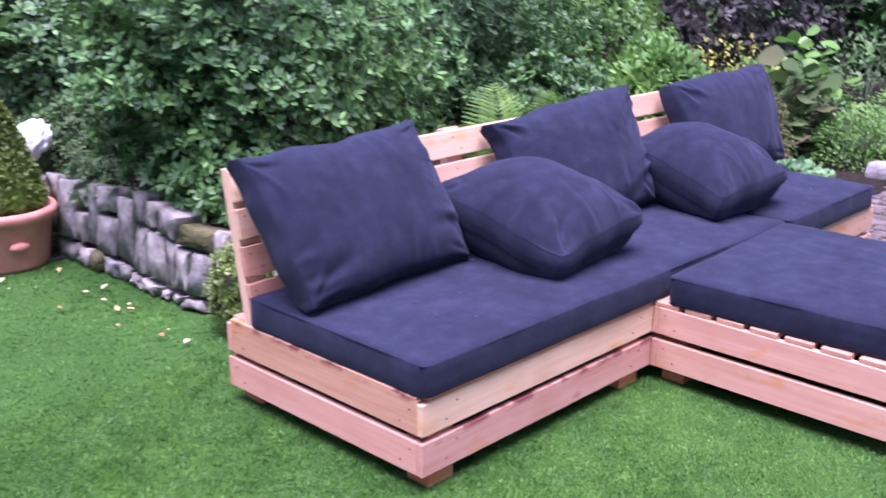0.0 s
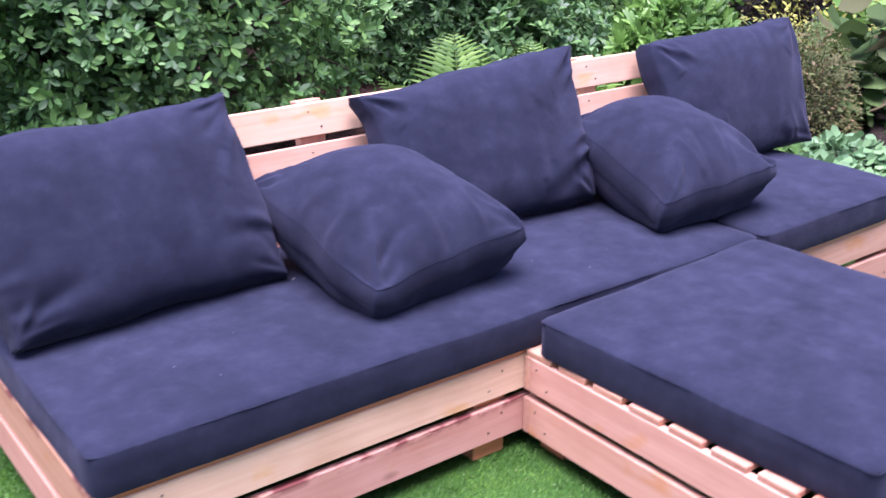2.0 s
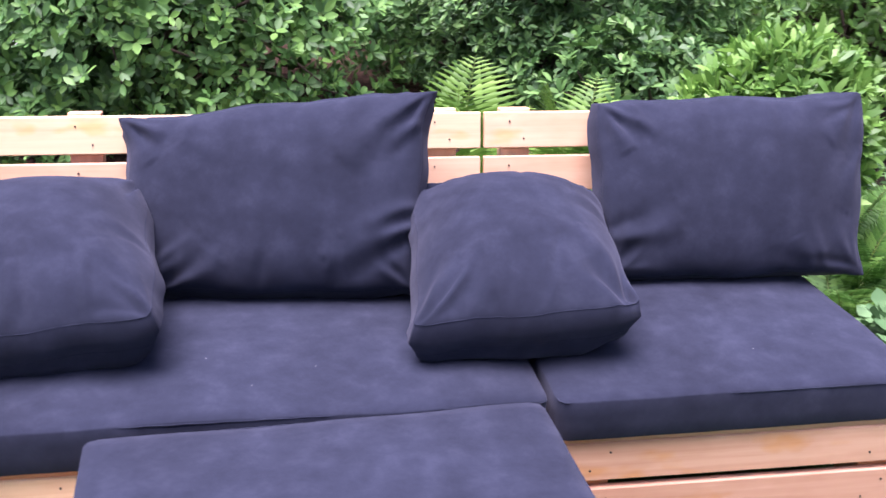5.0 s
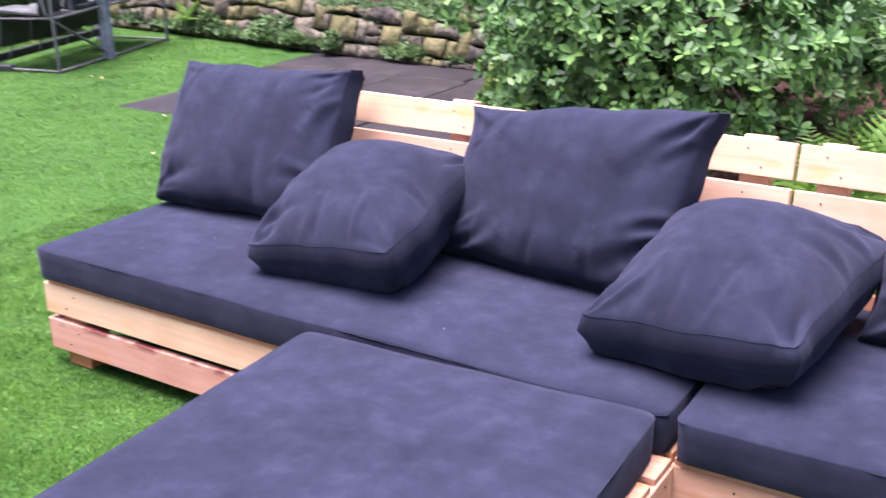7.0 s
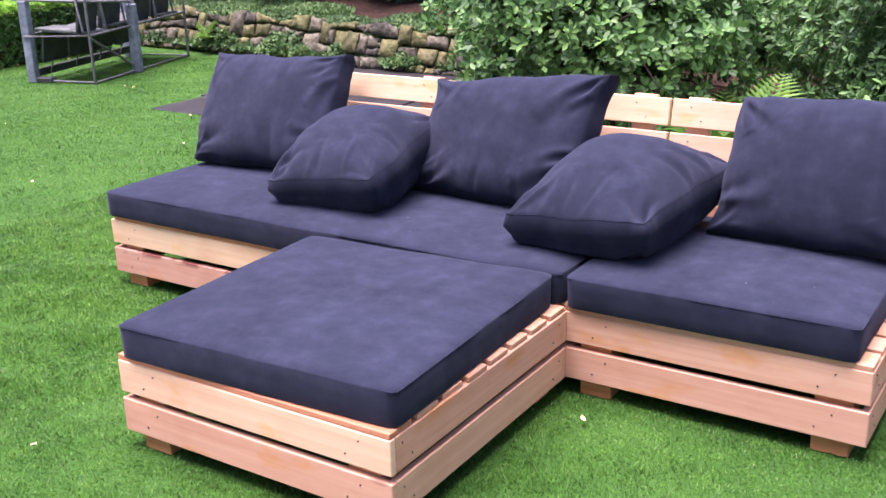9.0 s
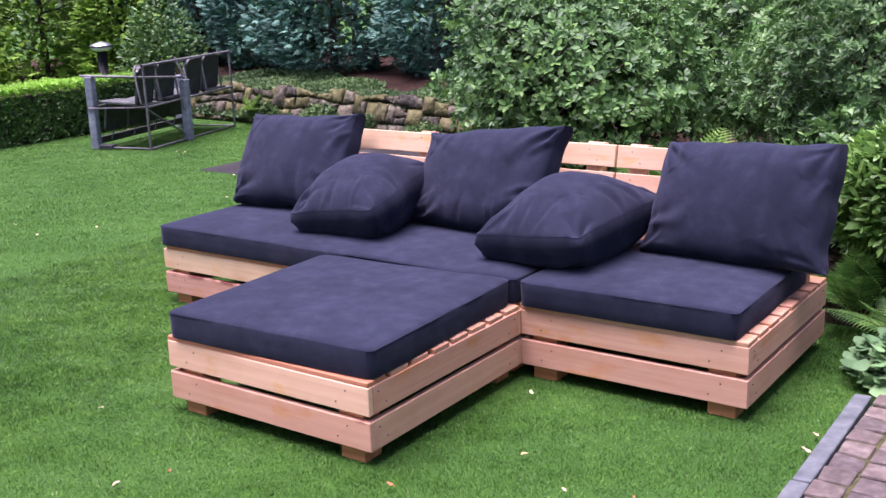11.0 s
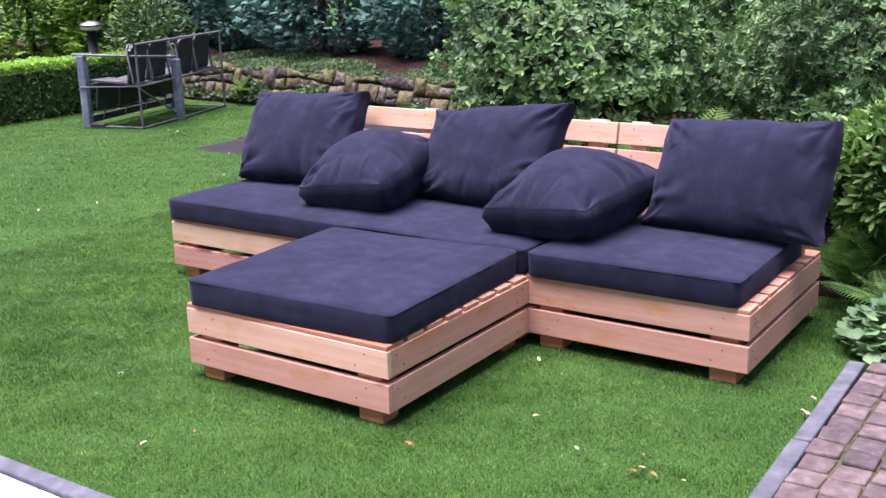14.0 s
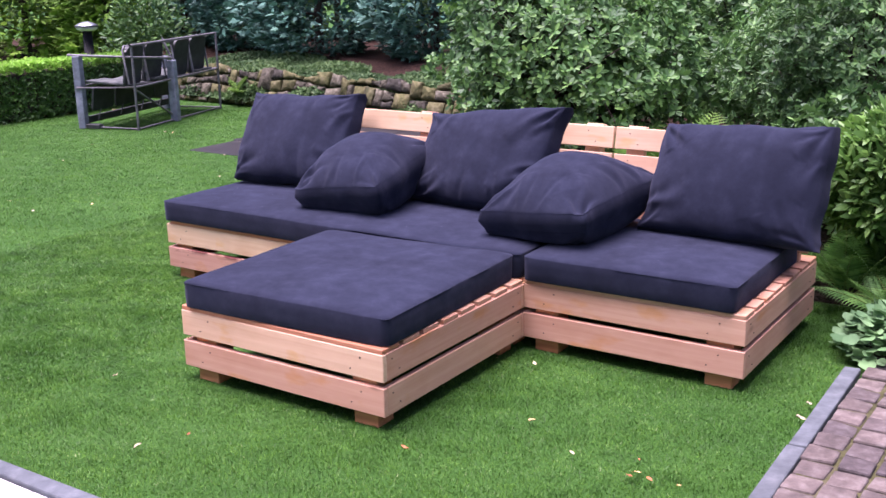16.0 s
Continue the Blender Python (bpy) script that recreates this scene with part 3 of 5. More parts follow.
sofa_long = thing("sofa_base", "long low pine sofa base with slatted leaning backrest on lawn", "sofa", (0, 0, 0))
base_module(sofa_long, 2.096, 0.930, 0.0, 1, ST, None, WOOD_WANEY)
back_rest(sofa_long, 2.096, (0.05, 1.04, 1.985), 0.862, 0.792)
sofa_short = thing("sofa_base", "short square pine sofa base with leaning slatted backrest", "sofa", (2.100, 0, 0))
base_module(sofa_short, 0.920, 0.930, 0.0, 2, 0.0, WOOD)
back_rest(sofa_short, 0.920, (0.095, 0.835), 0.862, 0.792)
ottoman = thing("ottoman_base", "square low pine ottoman base of pinkish boards", "ottoman", (1.143, 0, 0))
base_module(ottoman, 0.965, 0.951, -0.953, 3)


# ---- cushions ----
def round_plan(x, y, hx, hy, R=0.022):
    """Pull a point of a rectangle's corner into a rounded corner."""
    dx, dy = abs(x) - (hx - R), abs(y) - (hy - R)
    if dx <= 0 or dy <= 0:
        return x, y
    k = max(dx, dy) / math.hypot(dx, dy)
    return math.copysign(hx - R + dx * k, x), math.copysign(hy - R + dy * k, y)


def soft_box(w, d, h, r, seed, puff=0.006, step=0.03):
    """A foam cushion: rounded box with a faint swell and unevenness."""
    bm = bmesh.new()
    bmesh.ops.create_cube(bm, size=1)
    bmesh.ops.scale(bm, vec=(w, d, h), verts=bm.verts)
    for ax, L in enumerate((w, d, h)):
        n = max(2, int(L / (step if L > 0.3 else 0.02)))
        ed = [e for e in bm.edges if abs((e.verts[0].co - e.verts[1].co).normalized()[ax]) > 0.99 and abs(e.calc_length() - L) < 1e-4]
        bmesh.ops.subdivide_edges(bm, edges=ed, cuts=n - 1, use_grid_fill=True)
    half = Vector((w / 2, d / 2, h / 2))
    for v in bm.verts:
        c = v.co.copy()
        for k in range(3):     # crowd the outermost rows together for a tight edge
            s = half[k]
            if abs(c[k]) < s - 1e-5 and abs(c[k]) > s - 0.032:
                c[k] = math.copysign(s - r * 0.8, c[k]) if abs(c[k]) > s - 0.026 else c[k]
        core = Vector([max(-half[k] + r, min(half[k] - r, c[k])) for k in range(3)])
        off = c - core
        if off.length > 1e-6:
            c = core + off.normalized() * r
        c.x, c.y = round_plan(c.x, c.y, half.x, half.y)
        u, q = abs(c.x) / half.x, abs(c.y) / half.y
        nz = noise.noise(c * 4.2 + Vector((seed * 7, 0, 0)))
        n2 = noise.noise(c * 17 + Vector((0, seed * 3, 0)))
        c.z += (puff * (1 - u ** 4) * (1 - q ** 4) + 0.004 * nz + 0.0012 * n2) * (1 if c.z > 0 else 0)
        side = max(u ** 20, q ** 20)
        c.x += side * (0.005 * nz + 0.0015 * n2)
        c.y += side * (0.005 * nz - 0.0015 * n2)
        v.co = c
    bmesh.ops.recalc_face_normals(bm, faces=bm.faces)
    return bm


CUSHION_H = 0.104


def seat_cushion(label, cx, cy, w, d, rz, seed, tilt=0.0):
    h = CUSHION_H
    z = BT + ST + 0.002
    ob = thing("seat_cushion", label, "cushion", (cx, cy, z))
    ob.matrix_basis = pose(cx, cy, z, tilt, 0, rz)
    cover = part("cover", soft_box(w, d, h, 0.0075, seed, 0.017), FABRIC, ob, "", pose(0, 0, h / 2), True)
    runs = []
    for zz in (h / 2 - 0.006,):
        x, y = w / 2 - 0.0015, d / 2 - 0.0015
        pts = [(-x, -y, zz), (x, -y, zz), (x, y, zz), (-x, y, zz), (-x, -y, zz)]
        path = []
        for a, b in zip(pts, pts[1:]):
            for i in range(80):
                t = i / 80
                p = np.array(a) * (1 - t) + np.array(b) * t + np.array((0, 0, 0.0008 * math.sin(i * 2.1 + seed)))
                p[0], p[1] = round_plan(p[0], p[1], w / 2, d / 2)
                path.append(p)
        path.append(path[0])
        runs.append((path, 0.0018))
    tubes("seam", runs, FABRIC, cover, sides=5)
    return ob


seat_cushion("long navy fabric seat cushion on pine slats", 1.043, 0.395, 2.09, 0.82, 0.0, 1)
seat_cushion("square navy fabric seat cushion beside the long one", 2.540, 0.395, 0.872, 0.82, 0.6, 2)
seat_cushion("square navy seat cushion lying slightly askew on ottoman", 1.625, -0.493, 0.934, 0.918, 2.7, 3)


def pillow_bm(w, h, t, gusset, seed, pinch=0.055, belly=0.6, cut=0.0, folds=1.0, swell=0.52, ear=0.008, pleats=()):
    """A stuffed boxed pillow: swollen faces, a gusset band round the edge, gathered corners and creases."""
    nu, nv = 112, 84
    us = np.sin(np.linspace(-1, 1, nu) * math.pi / 2 * 0.93) / math.sin(math.pi / 2 * 0.93)
    vs = np.sin(np.linspace(-1, 1, nv) * math.pi / 2 * 0.93) / math.sin(math.pi / 2 * 0.93)
    U, W = np.meshgrid(us, vs)
    g = np.random.default_rng(seed)
    x = w / 2 * U * (1 - pinch * (1 - W ** 2) * np.abs(U) ** 2)
    y = h / 2 * W * (1 - pinch * 1.3 * (1 - U ** 2) * np.abs(W) ** 2)
    soft = 1 - cut * np.abs(U) ** 5 * np.abs(W) ** 5
    x, y = x * soft, y * soft
    e = np.random.default_rng(seed + 50)
    f1, f2, f3, f4 = e.uniform(0, 6, 4)
    x = x + np.sign(U) * np.abs(U) ** 3 * (0.006 * np.sin(W * 3.1 + f1) + 0.004 * np.sin(W * 7.3 + f2))
    y = y + np.sign(W) * np.abs(W) ** 3 * (0.005 * np.sin(U * 3.4 + f3) + 0.004 * np.sin(U * 8.1 + f4))
    tip = np.exp(-(((1 - np.abs(U)) * w / 2) ** 2 + ((1 - np.abs(W)) * h / 2) ** 2) / 0.05 ** 2)
    x, y = x + np.sign(U) * ear * tip, y + np.sign(W) * ear * tip
    dome = ((1 - np.abs(U) ** 2.4) * (1 - np.abs(W) ** 2.4)) ** swell
    bmv, faces = [], []
    P = np.c_[x.ravel(), y.ravel(), np.zeros(x.size)]
    for s in (1, -1):
        z = s * (gusset / 2 + (t - gusset) / 2 * (dome if s > 0 else belly * dome ** (0.55 if belly > 1 else 1.0)))
        z = z + s * ((0.007 * vnoise(P, 7, seed + (s > 0)) + 0.0028 * vnoise(P, 22, seed + 5) * np.abs(vnoise(P, 6, seed + 9))) * dome.ravel()).reshape(x.shape)
        crease = np.zeros_like(x)
        for cu, cw in ((-1, -1), (1, -1), (1, 1), (-1, 1)):
            dx, dy = (x - cu * w / 2), (y - cw * h / 2)
            rr = np.hypot(dx, dy)
            an = np.arctan2(dy * -cw, dx * -cu)
            for q in range(6):
                a0, wd = g.uniform(0.10, 1.47), g.uniform(0.005, 0.011)
                amp, reach = g.choice((-1, 1)) * g.uniform(0.010, 0.024) * folds, g.uniform(0.05, 0.15)
                bend = a0 + g.uniform(-2.6, 2.6) * rr
                crease += amp * np.exp(-(rr * np.sin(an - bend) / (wd + 0.05 * rr)) ** 2) * np.exp(-((rr - 0.6 * reach) / (0.6 * reach)) ** 2)
            crease -= 0.012 * np.exp(-(rr / 0.05) ** 2)
        # short slack folds coming off the long edges
        for j in range(9):
            ex, sg = g.uniform(-.8, .8), g.choice((-1, 1))
            along = (x / (w / 2) - ex + 0.35 * g.uniform(-1, 1) * (1 - W * sg))
            crease += g.uniform(-.010, .010) * np.exp(-(along / 0.045) ** 2) * np.exp(-((1 - W * sg) / 0.45) ** 2)
        if s > 0:
            for (u0, w0), (u1, w1), amp, wd in pleats:
                ax_, ay_, bx_, by_ = u0 * w / 2, w0 * h / 2, (u1 - u0) * w / 2, (w1 - w0) * h / 2
                L2 = bx_ ** 2 + by_ ** 2
                along = ((x - ax_) * bx_ + (y - ay_) * by_) / L2
                q = np.clip(along, 0, 1)
                off = (x - ax_ - q * bx_) * -by_ / math.sqrt(L2) + (y - ay_ - q * by_) * bx_ / math.sqrt(L2) + 0.012 * np.sin(q * 3.1 + u0)
                end = np.hypot(x - ax_ - q * bx_, y - ay_ - q * by_)
                wide = wd * (0.9 + 1.5 * q)
                crease += 0.75 * amp * (1 - 0.75 * q) * (np.exp(-(off / wide) ** 2) - 0.7 * np.exp(-((off - 1.7 * wide) / wide) ** 2)) * np.exp(-(np.maximum(end - wide * 3, 0) / 0.02) ** 2) * (np.abs(along - q) < 0.12)
        z = z * (1 - 0.28 * tip * (ear > 0.01))
        edge = (1 - np.abs(U) ** 8) * (1 - np.abs(W) ** 8)
        z = z + s * crease * np.clip(edge + 0.15, 0, 1)
        k_ = 0.975 if s < 0 and belly > 1 else 1.0
        bmv.append(np.c_[x.ravel() * k_, y.ravel() * k_, z.ravel()])
    n = nu * nv
    for k in range(2):
        for j in range(nv - 1):
            for i in range(nu - 1):
                q = [k * n + j * nu + i, k * n + j * nu + i + 1, k * n + (j + 1) * nu + i + 1, k * n + (j + 1) * nu + i]
                faces.append(q if k == 0 else q[::-1])
    ring = [i for i in range(nu)] + [j * nu + nu - 1 for j in range(1, nv)] + [(nv - 1) * nu + i for i in range(nu - 2, -1, -1)] + [j * nu for j in range(nv - 2, 0, -1)]
    allv = np.vstack(bmv)
    # the band bulges a little between its two seams, with puckers
    mids = []
    base = len(allv)
    for q, i in enumerate(ring):
        a, b = allv[i], allv[n + i]
        m = (a + b) / 2
        out = np.array((m[0] / (w / 2), m[1] / (h / 2), 0.0))
        big = np.abs(out) > 0.86
        out = out * big
        m = m + unit(out) * (0.004 + 0.16 * gusset + 0.005 * noise.noise(Vector((m[0] * 14, m[1] * 14, seed))))
        mids.append(m)
    allv = np.vstack([allv, np.array(mids)])
    R = len(ring)
    for q in range(R):
        a, b = ring[q], ring[(q + 1) % R]
        ma, mb = base + q, base + (q + 1) % R
        faces.append([b, a, ma, mb])
        faces.append([mb, ma, n + a, n + b])
    bm = bmesh.new()
    vv = [bm.verts.new(p) for p in allv]
    for f in faces:
        bm.faces.new([vv[i] for i in f])
    bmesh.ops.recalc_face_normals(bm, faces=bm.faces)
    return bm, [allv[i] for i in ring], [allv[n + i] for i in ring]


SEAT_Z = BT + ST + 0.002 + CUSHION_H + 0.014


def pillow(label, tl, tr, bl, br, t, seed, gusset=0.024, grow=1.0, belly=0.5, pinch=0.024, cut=0.03, folds=0.6, swell=0.52, ear=0.008, pleats=()):
    """A pillow whose four corners lie at the given places."""
    tl, tr, bl, br = (Vector(p) for p in (tl, tr, bl, br))
    c = (tl + tr + bl + br) / 4
    X = ((tr - tl) + (br - bl)) / 2
    Y = ((tl - bl) + (tr - br)) / 2
    w, h = X.length * grow, Y.length * grow
    X.normalize()
    Z = X.cross(Y).normalized()
    Y = Z.cross(X)
    m = Matrix((X, Y, Z)).transposed().to_4x4()
    m.translation = c
    ob = new("pillow")
    ob.empty_display_size = 0.1
    ob.matrix_basis = m
    tagged(ob, label, "pillow", "loose pillows on the sofa")
    b, r1, r2 = pillow_bm(w, h, t, gusset, seed, pinch, belly, cut, folds, swell, ear, pleats)
    # the underside flattens where it rests on the seat
    inv = m.inverted()
    twist = [(p - m @ Vector((sx * w / 2 / grow, sy * h / 2 / grow, 0)), sx, sy) for p, sx, sy in ((tl, -1, 1), (tr, 1, 1), (bl, -1, -1), (br, 1, -1))]

    def rest(p):
        q = m @ Vector(p)
        u, v = max(-1.1, min(1.1, p[0] * 2 / w)), max(-1.1, min(1.1, p[1] * 2 / h))
        for off, sx, sy in twist:
            q += off * ((1 + sx * u) * (1 + sy * v) / 4)
        if q.z < SEAT_Z:
            q.z = SEAT_Z
        return inv @ q

    for v in b.verts:
        v.co = rest(v.co)
    r1, r2 = [np.array(rest(p)) for p in r1], [np.array(rest(p)) for p in r2]
    cover = part("cover", b, FABRIC, ob, "", None, True)
    tubes("seam", [(r1 + r1[:1], 0.0011), (r2 + r2[:1], 0.0011)], FABRIC, cover, sides=5)
    return ob


UPRIGHT = dict(t=0.25, gusset=0.080, grow=0.985, pinch=0.012, cut=0.015, ear=0.010)
LYING = dict(t=0.36, gusset=0.088, grow=0.98, belly=1.15, pinch=0.010, cut=0.075, folds=0.9, swell=0.80, ear=0.010)
pillow("plump navy fabric pillow leaning against pine backrest", (-0.045, 0.785, 0.828), (0.708, 0.780, 0.862), (0.012, 0.520, 0.412), (0.735, 0.530, 0.425), seed=11, **UPRIGHT,
       pleats=(((-0.98, -0.85), (-0.45, -0.78), 0.015, 0.014), ((-0.98, -0.5), (-0.62, -0.36), 0.010, 0.013), ((0.98, -0.55), (0.62, -0.30), 0.020, 0.012), ((0.98, 0.55), (0.72, 0.10), 0.022, 0.013), ((0.97, 0.93), (0.80, 0.45), 0.024, 0.013)))
pillow("plump navy fabric pillow lying tilted between upright pillows", (0.700, 0.675, 0.612), (1.212, 0.715, 0.628), (0.766, 0.130, 0.456), (1.274, 0.146, 0.516), seed=12, **LYING,
       pleats=(((-0.96, -0.98), (-0.62, -0.45), 0.034, 0.014), ((-0.80, -0.98), (-0.62, -0.72), -0.026, 0.012), ((-0.98, -0.30), (-0.60, -0.18), 0.016, 0.012), ((-0.98, 0.15), (-0.62, 0.22), 0.015, 0.012), ((0.97, -0.97), (0.66, -0.45), 0.026, 0.013), ((0.98, -0.20), (0.66, -0.05), 0.014, 0.012), ((-0.2, -0.98), (-0.12, -0.6), 0.012, 0.014)))
pillow("plump navy pillow propped against the middle of backrest", (1.152, 0.805, 0.790), (1.932, 0.725, 0.878), (1.172, 0.565, 0.408), (1.872, 0.505, 0.418), seed=13, **UPRIGHT,
       pleats=(((0.99, -0.42), (0.42, -0.66), 0.036, 0.015), ((0.99, -0.22), (0.52, -0.40), 0.028, 0.013), ((0.96, 0.95), (0.48, 0.42), 0.026, 0.014), ((0.99, 0.62), (0.66, 0.45), 0.022, 0.012), ((-0.97, -0.95), (-0.55, -0.50), 0.024, 0.014), ((-0.70, -0.98), (-0.40, -0.66), 0.020, 0.013), ((-0.97, 0.95), (-0.80, 0.52), 0.024, 0.014)))
pillow("plump navy fabric pillow lying tilted across cushion joint", (1.880, 0.660, 0.622), (2.385, 0.742, 0.575), (1.806, 0.130, 0.462), (2.320, 0.100, 0.516), seed=14, **LYING,
       pleats=(((0.97, -0.97), (0.60, -0.40), 0.034, 0.014), ((0.82, -0.98), (0.60, -0.70), -0.024, 0.012), ((-0.96, -0.97), (-0.70, -0.52), 0.026, 0.013), ((0.98, 0.05), (0.60, 0.20), 0.020, 0.013), ((0.98, 0.45), (0.62, 0.50), 0.016, 0.012), ((-0.45, -0.98), (-0.34, -0.5), 0.012, 0.014), ((0.15, -0.98), (0.2, -0.62), 0.012, 0.013)))
pillow("plump navy fabric pillow leaning at open sofa end", (2.392, 0.800, 0.822), (3.116, 0.718, 0.864), (2.368, 0.560, 0.410), (3.112, 0.545, 0.400), seed=15, **UPRIGHT,
       pleats=(((-0.97, 0.96), (-0.80, 0.50), 0.030, 0.014), ((-0.80, 0.98), (-0.62, 0.66), 0.022, 0.013), ((-0.98, -0.62), (-0.52, -0.40), 0.030, 0.015), ((0.96, 0.96), (0.70, 0.52), 0.026, 0.014), ((0.98, 0.30), (0.82, -0.25), 0.020, 0.014), ((0.55, -0.97), (0.44, -0.62), 0.016, 0.014)))


tagged(part("pillow_tag", box_bm(0.006, 0.002, 0.013, 0.0005), LINT, None, "", pose(0.748, 0.50, SEAT_Z + 0.006, 12, 20, 8)), "tiny white sewn tag showing between navy pillows", "tag")


def lint(x, y, s_, seed):
    g_ = random.Random(seed)
    bm_ = bmesh.new()
    bmesh.ops.create_icosphere(bm_, subdivisions=1, radius=s_)
    for v in bm_.verts:
        v.co = Vector((v.co.x * g_.uniform(0.8, 2.2), v.co.y * g_.uniform(0.5, 1.2), v.co.z * 0.5))
    ob = part("lint_speck", bm_, LINT, None, "", pose(x, y, SEAT_Z + 0.004, 0, 0, g_.uniform(0, 180)))
    tagged(ob, "white lint speck lying on navy seat cushion", "lint", "lint on the cushions")


for k, (x, y) in enumerate(((0.35, 0.12), (0.28, 0.22), (0.47, 0.30), (0.62, 0.07), (0.18, 0.34), (1.46, 0.09), (1.60, 0.16), (1.36, 0.22), (2.62, 0.14), (2.80, 0.20))):
    lint(x, y, 0.0008 + 0.0003 * (k % 3), 70 + k)


# ---- paving ----
def mesh_of(bm, name, material):
    me = bpy.data.meshes.new(name)
    bm.to_mesh(me)
    bm.free()
    me.materials.append(material)
    return me


path_bed = part("path_bed", box_bm(2.62, 6.36, 0.05, 0), JOINT, None, "", pose(3.37 + 1.31, -2.62, GZ - 0.004))
tagged(path_bed, "mossy soil joints under small paving setts", "path", kind="structure")
setts = thing("paved_path", "path of worn reddish grey setts with mossy joints", "path", (0, 0, 0), kind="structure")
variants = []
for s in range(6):
    variants.append(mesh_of(rough_block(0.103, 0.100, 0.05, 40 + s, 0.0035, bev=0.008), "sett", SETT))
r = random.Random(5)
cols, rows = 12, 25
for i in range(cols):
    for j in range(rows):
        x = 3.405 + i * 0.111 + r.uniform(-.003, .003)
        y = 0.50 - j * 0.112 - (i % 2) * 0.03 + r.uniform(-.003, .003)
        share("sett", variants[r.randrange(6)], setts, pose(x, y, GZ + 0.004 + r.uniform(-.004, .004), r.uniform(-1.5, 1.5), r.uniform(-1.5, 1.5), 90 * r.randrange(4) + r.uniform(-2, 2)))
Vs, Fs, n = [], [], 0
src = mesh_of(box_bm(0.103, 0.100, 0.05, 0.008), "sett_plain", SETT)
sv = np.array([v.co[:] for v in src.vertices])
src.calc_loop_triangles()
sf = np.array([p.vertices[:] for p in src.loop_triangles])
for i in range(23):
    for j in range(56):
        if i < cols and j < rows:
            continue
        a = r.uniform(-.03, .03)
        R2 = np.array(((math.cos(a), -math.sin(a), 0), (math.sin(a), math.cos(a), 0), (0, 0, 1)))
        Vs.append(sv @ R2.T + np.array((3.405 + i * 0.111, 0.50 - j * 0.112 - (i % 2) * 0.03, GZ + 0.004 + r.uniform(-.004, .004))))
        Fs.append(sf + n)
        n += len(sv)
tagged(tri_object("sett_rest", np.vstack(Vs), np.vstack(Fs), SETT, setts), kind="stuff")

kerb_me = mesh_of(rough_block(0.062, 0.78, 0.10, 3, 0.002, bev=0.006), "kerb_stone", KERB)
kerb = thing("kerb", "blue grey stone kerb between lawn and path", "kerb", (0, 0, 0), kind="structure")
for k in range(6):
    y = 0.02 - k * 0.79
    share("kerb_stone", kerb_me, kerb, pose(3.312 + 0.013 * (0.4 - y), y, GZ - 0.022, 0, 0, 0.8))
kerb2 = thing("patio_kerb", "blue grey stone kerb edging the pale patio", "kerb", (0, 0, 0), kind="structure")
for k in range(9):
    x = 3.0 - k * 0.79
    share("kerb_stone", kerb_me, kerb2, pose(x, -1.826, GZ - 0.022, 0, 0, 90.8))
patio = thing("patio", "pale smooth patio slabs beside the lawn", "patio", (0, 0, 0), kind="structure")
slab_me = mesh_of(box_bm(0.596, 0.596, 0.05, 0.003), "patio_slab", PATIO)
for i in range(13):
    for j in range(5):
        share("patio_slab", slab_me, patio, pose(2.95 - i * 0.60, -2.159 - j * 0.60, GZ - 0.012))
tagged(part("patio_bed", box_bm(8.0, 3.05, 0.04, 0), JOINT, None, "", pose(-0.75, -3.384, GZ - 0.015)), "grey sand joints under patio slabs", "patio", kind="structure")

dark = thing("dark_paving", "dark wet stone slabs flush with the lawn", "paving", (0, 0, 0), kind="structure")
dark_me = [mesh_of(rough_block(0.595, 0.595, 0.04, 60 + k, 0.003, bev=0.006), "dark_slab", SLAB) for k in range(3)]
for i in range(6):
    for j in range(4):
        x, y = -2.60 + i * 0.60 - 0.05 * j, 3.12 + j * 0.60
        share("dark_slab", dark_me[(i + j * 2) % 3], dark, pose(x, y, GZ - 0.012 + 0.003 * ((i * 7 + j * 3) % 3)))


# ---- stone walls ----
def fieldstone(poly, g, joint, depth, cut=0.12, face=0.90, slope=0.22):
    """A rough stone with the outline of its cell: rounded arrises and an uneven face."""
    P = np.array(poly)
    c = P.mean(0)
    Q = []
    for a, b in zip(P, np.roll(P, -1, 0)):
        if np.linalg.norm(b - a) > 0.02:
            Q += [a * (1 - cut) + b * cut, a * cut + b * (1 - cut)]
    Q = np.array(Q if len(Q) > 4 else P) - c
    R = np.linalg.norm(Q, axis=1)
    Q = Q * np.clip(1 - joint / R, 0.5, 1)[:, None]
    n = len(Q)
    proud = g.uniform(0.0, 0.028)
    tilt = np.array((g.uniform(-slope, slope), g.uniform(-slope, slope)))
    rings = []
    for k, y in ((0.80, depth), (1.0, 0.012), (face, -0.012)):
        q = Q * k + np.array([(g.uniform(-.004, .004), g.uniform(-.004, .004)) for _ in range(n)])
        yy = y - proud + (q @ tilt if y < 0.1 else 0) + np.array([g.uniform(-.004, .004) for _ in range(n)])
        rings.append(np.c_[q[:, 0], np.broadcast_to(yy, n), q[:, 1]])
    V = np.vstack(rings + [[(0.0, -0.016 - proud + g.uniform(-.008, .004), 0.0)]])
    F = []
    for r_ in range(2):
        for i in range(n):
            j = (i + 1) % n
            a, b, d, e = r_ * n + i, r_ * n + j, (r_ + 1) * n + j, (r_ + 1) * n + i
            F += [(a, b, d), (a, d, e)]
    F += [(2 * n + i, 2 * n + (i + 1) % n, 3 * n) for i in range(n)]
    return V, np.array(F), c


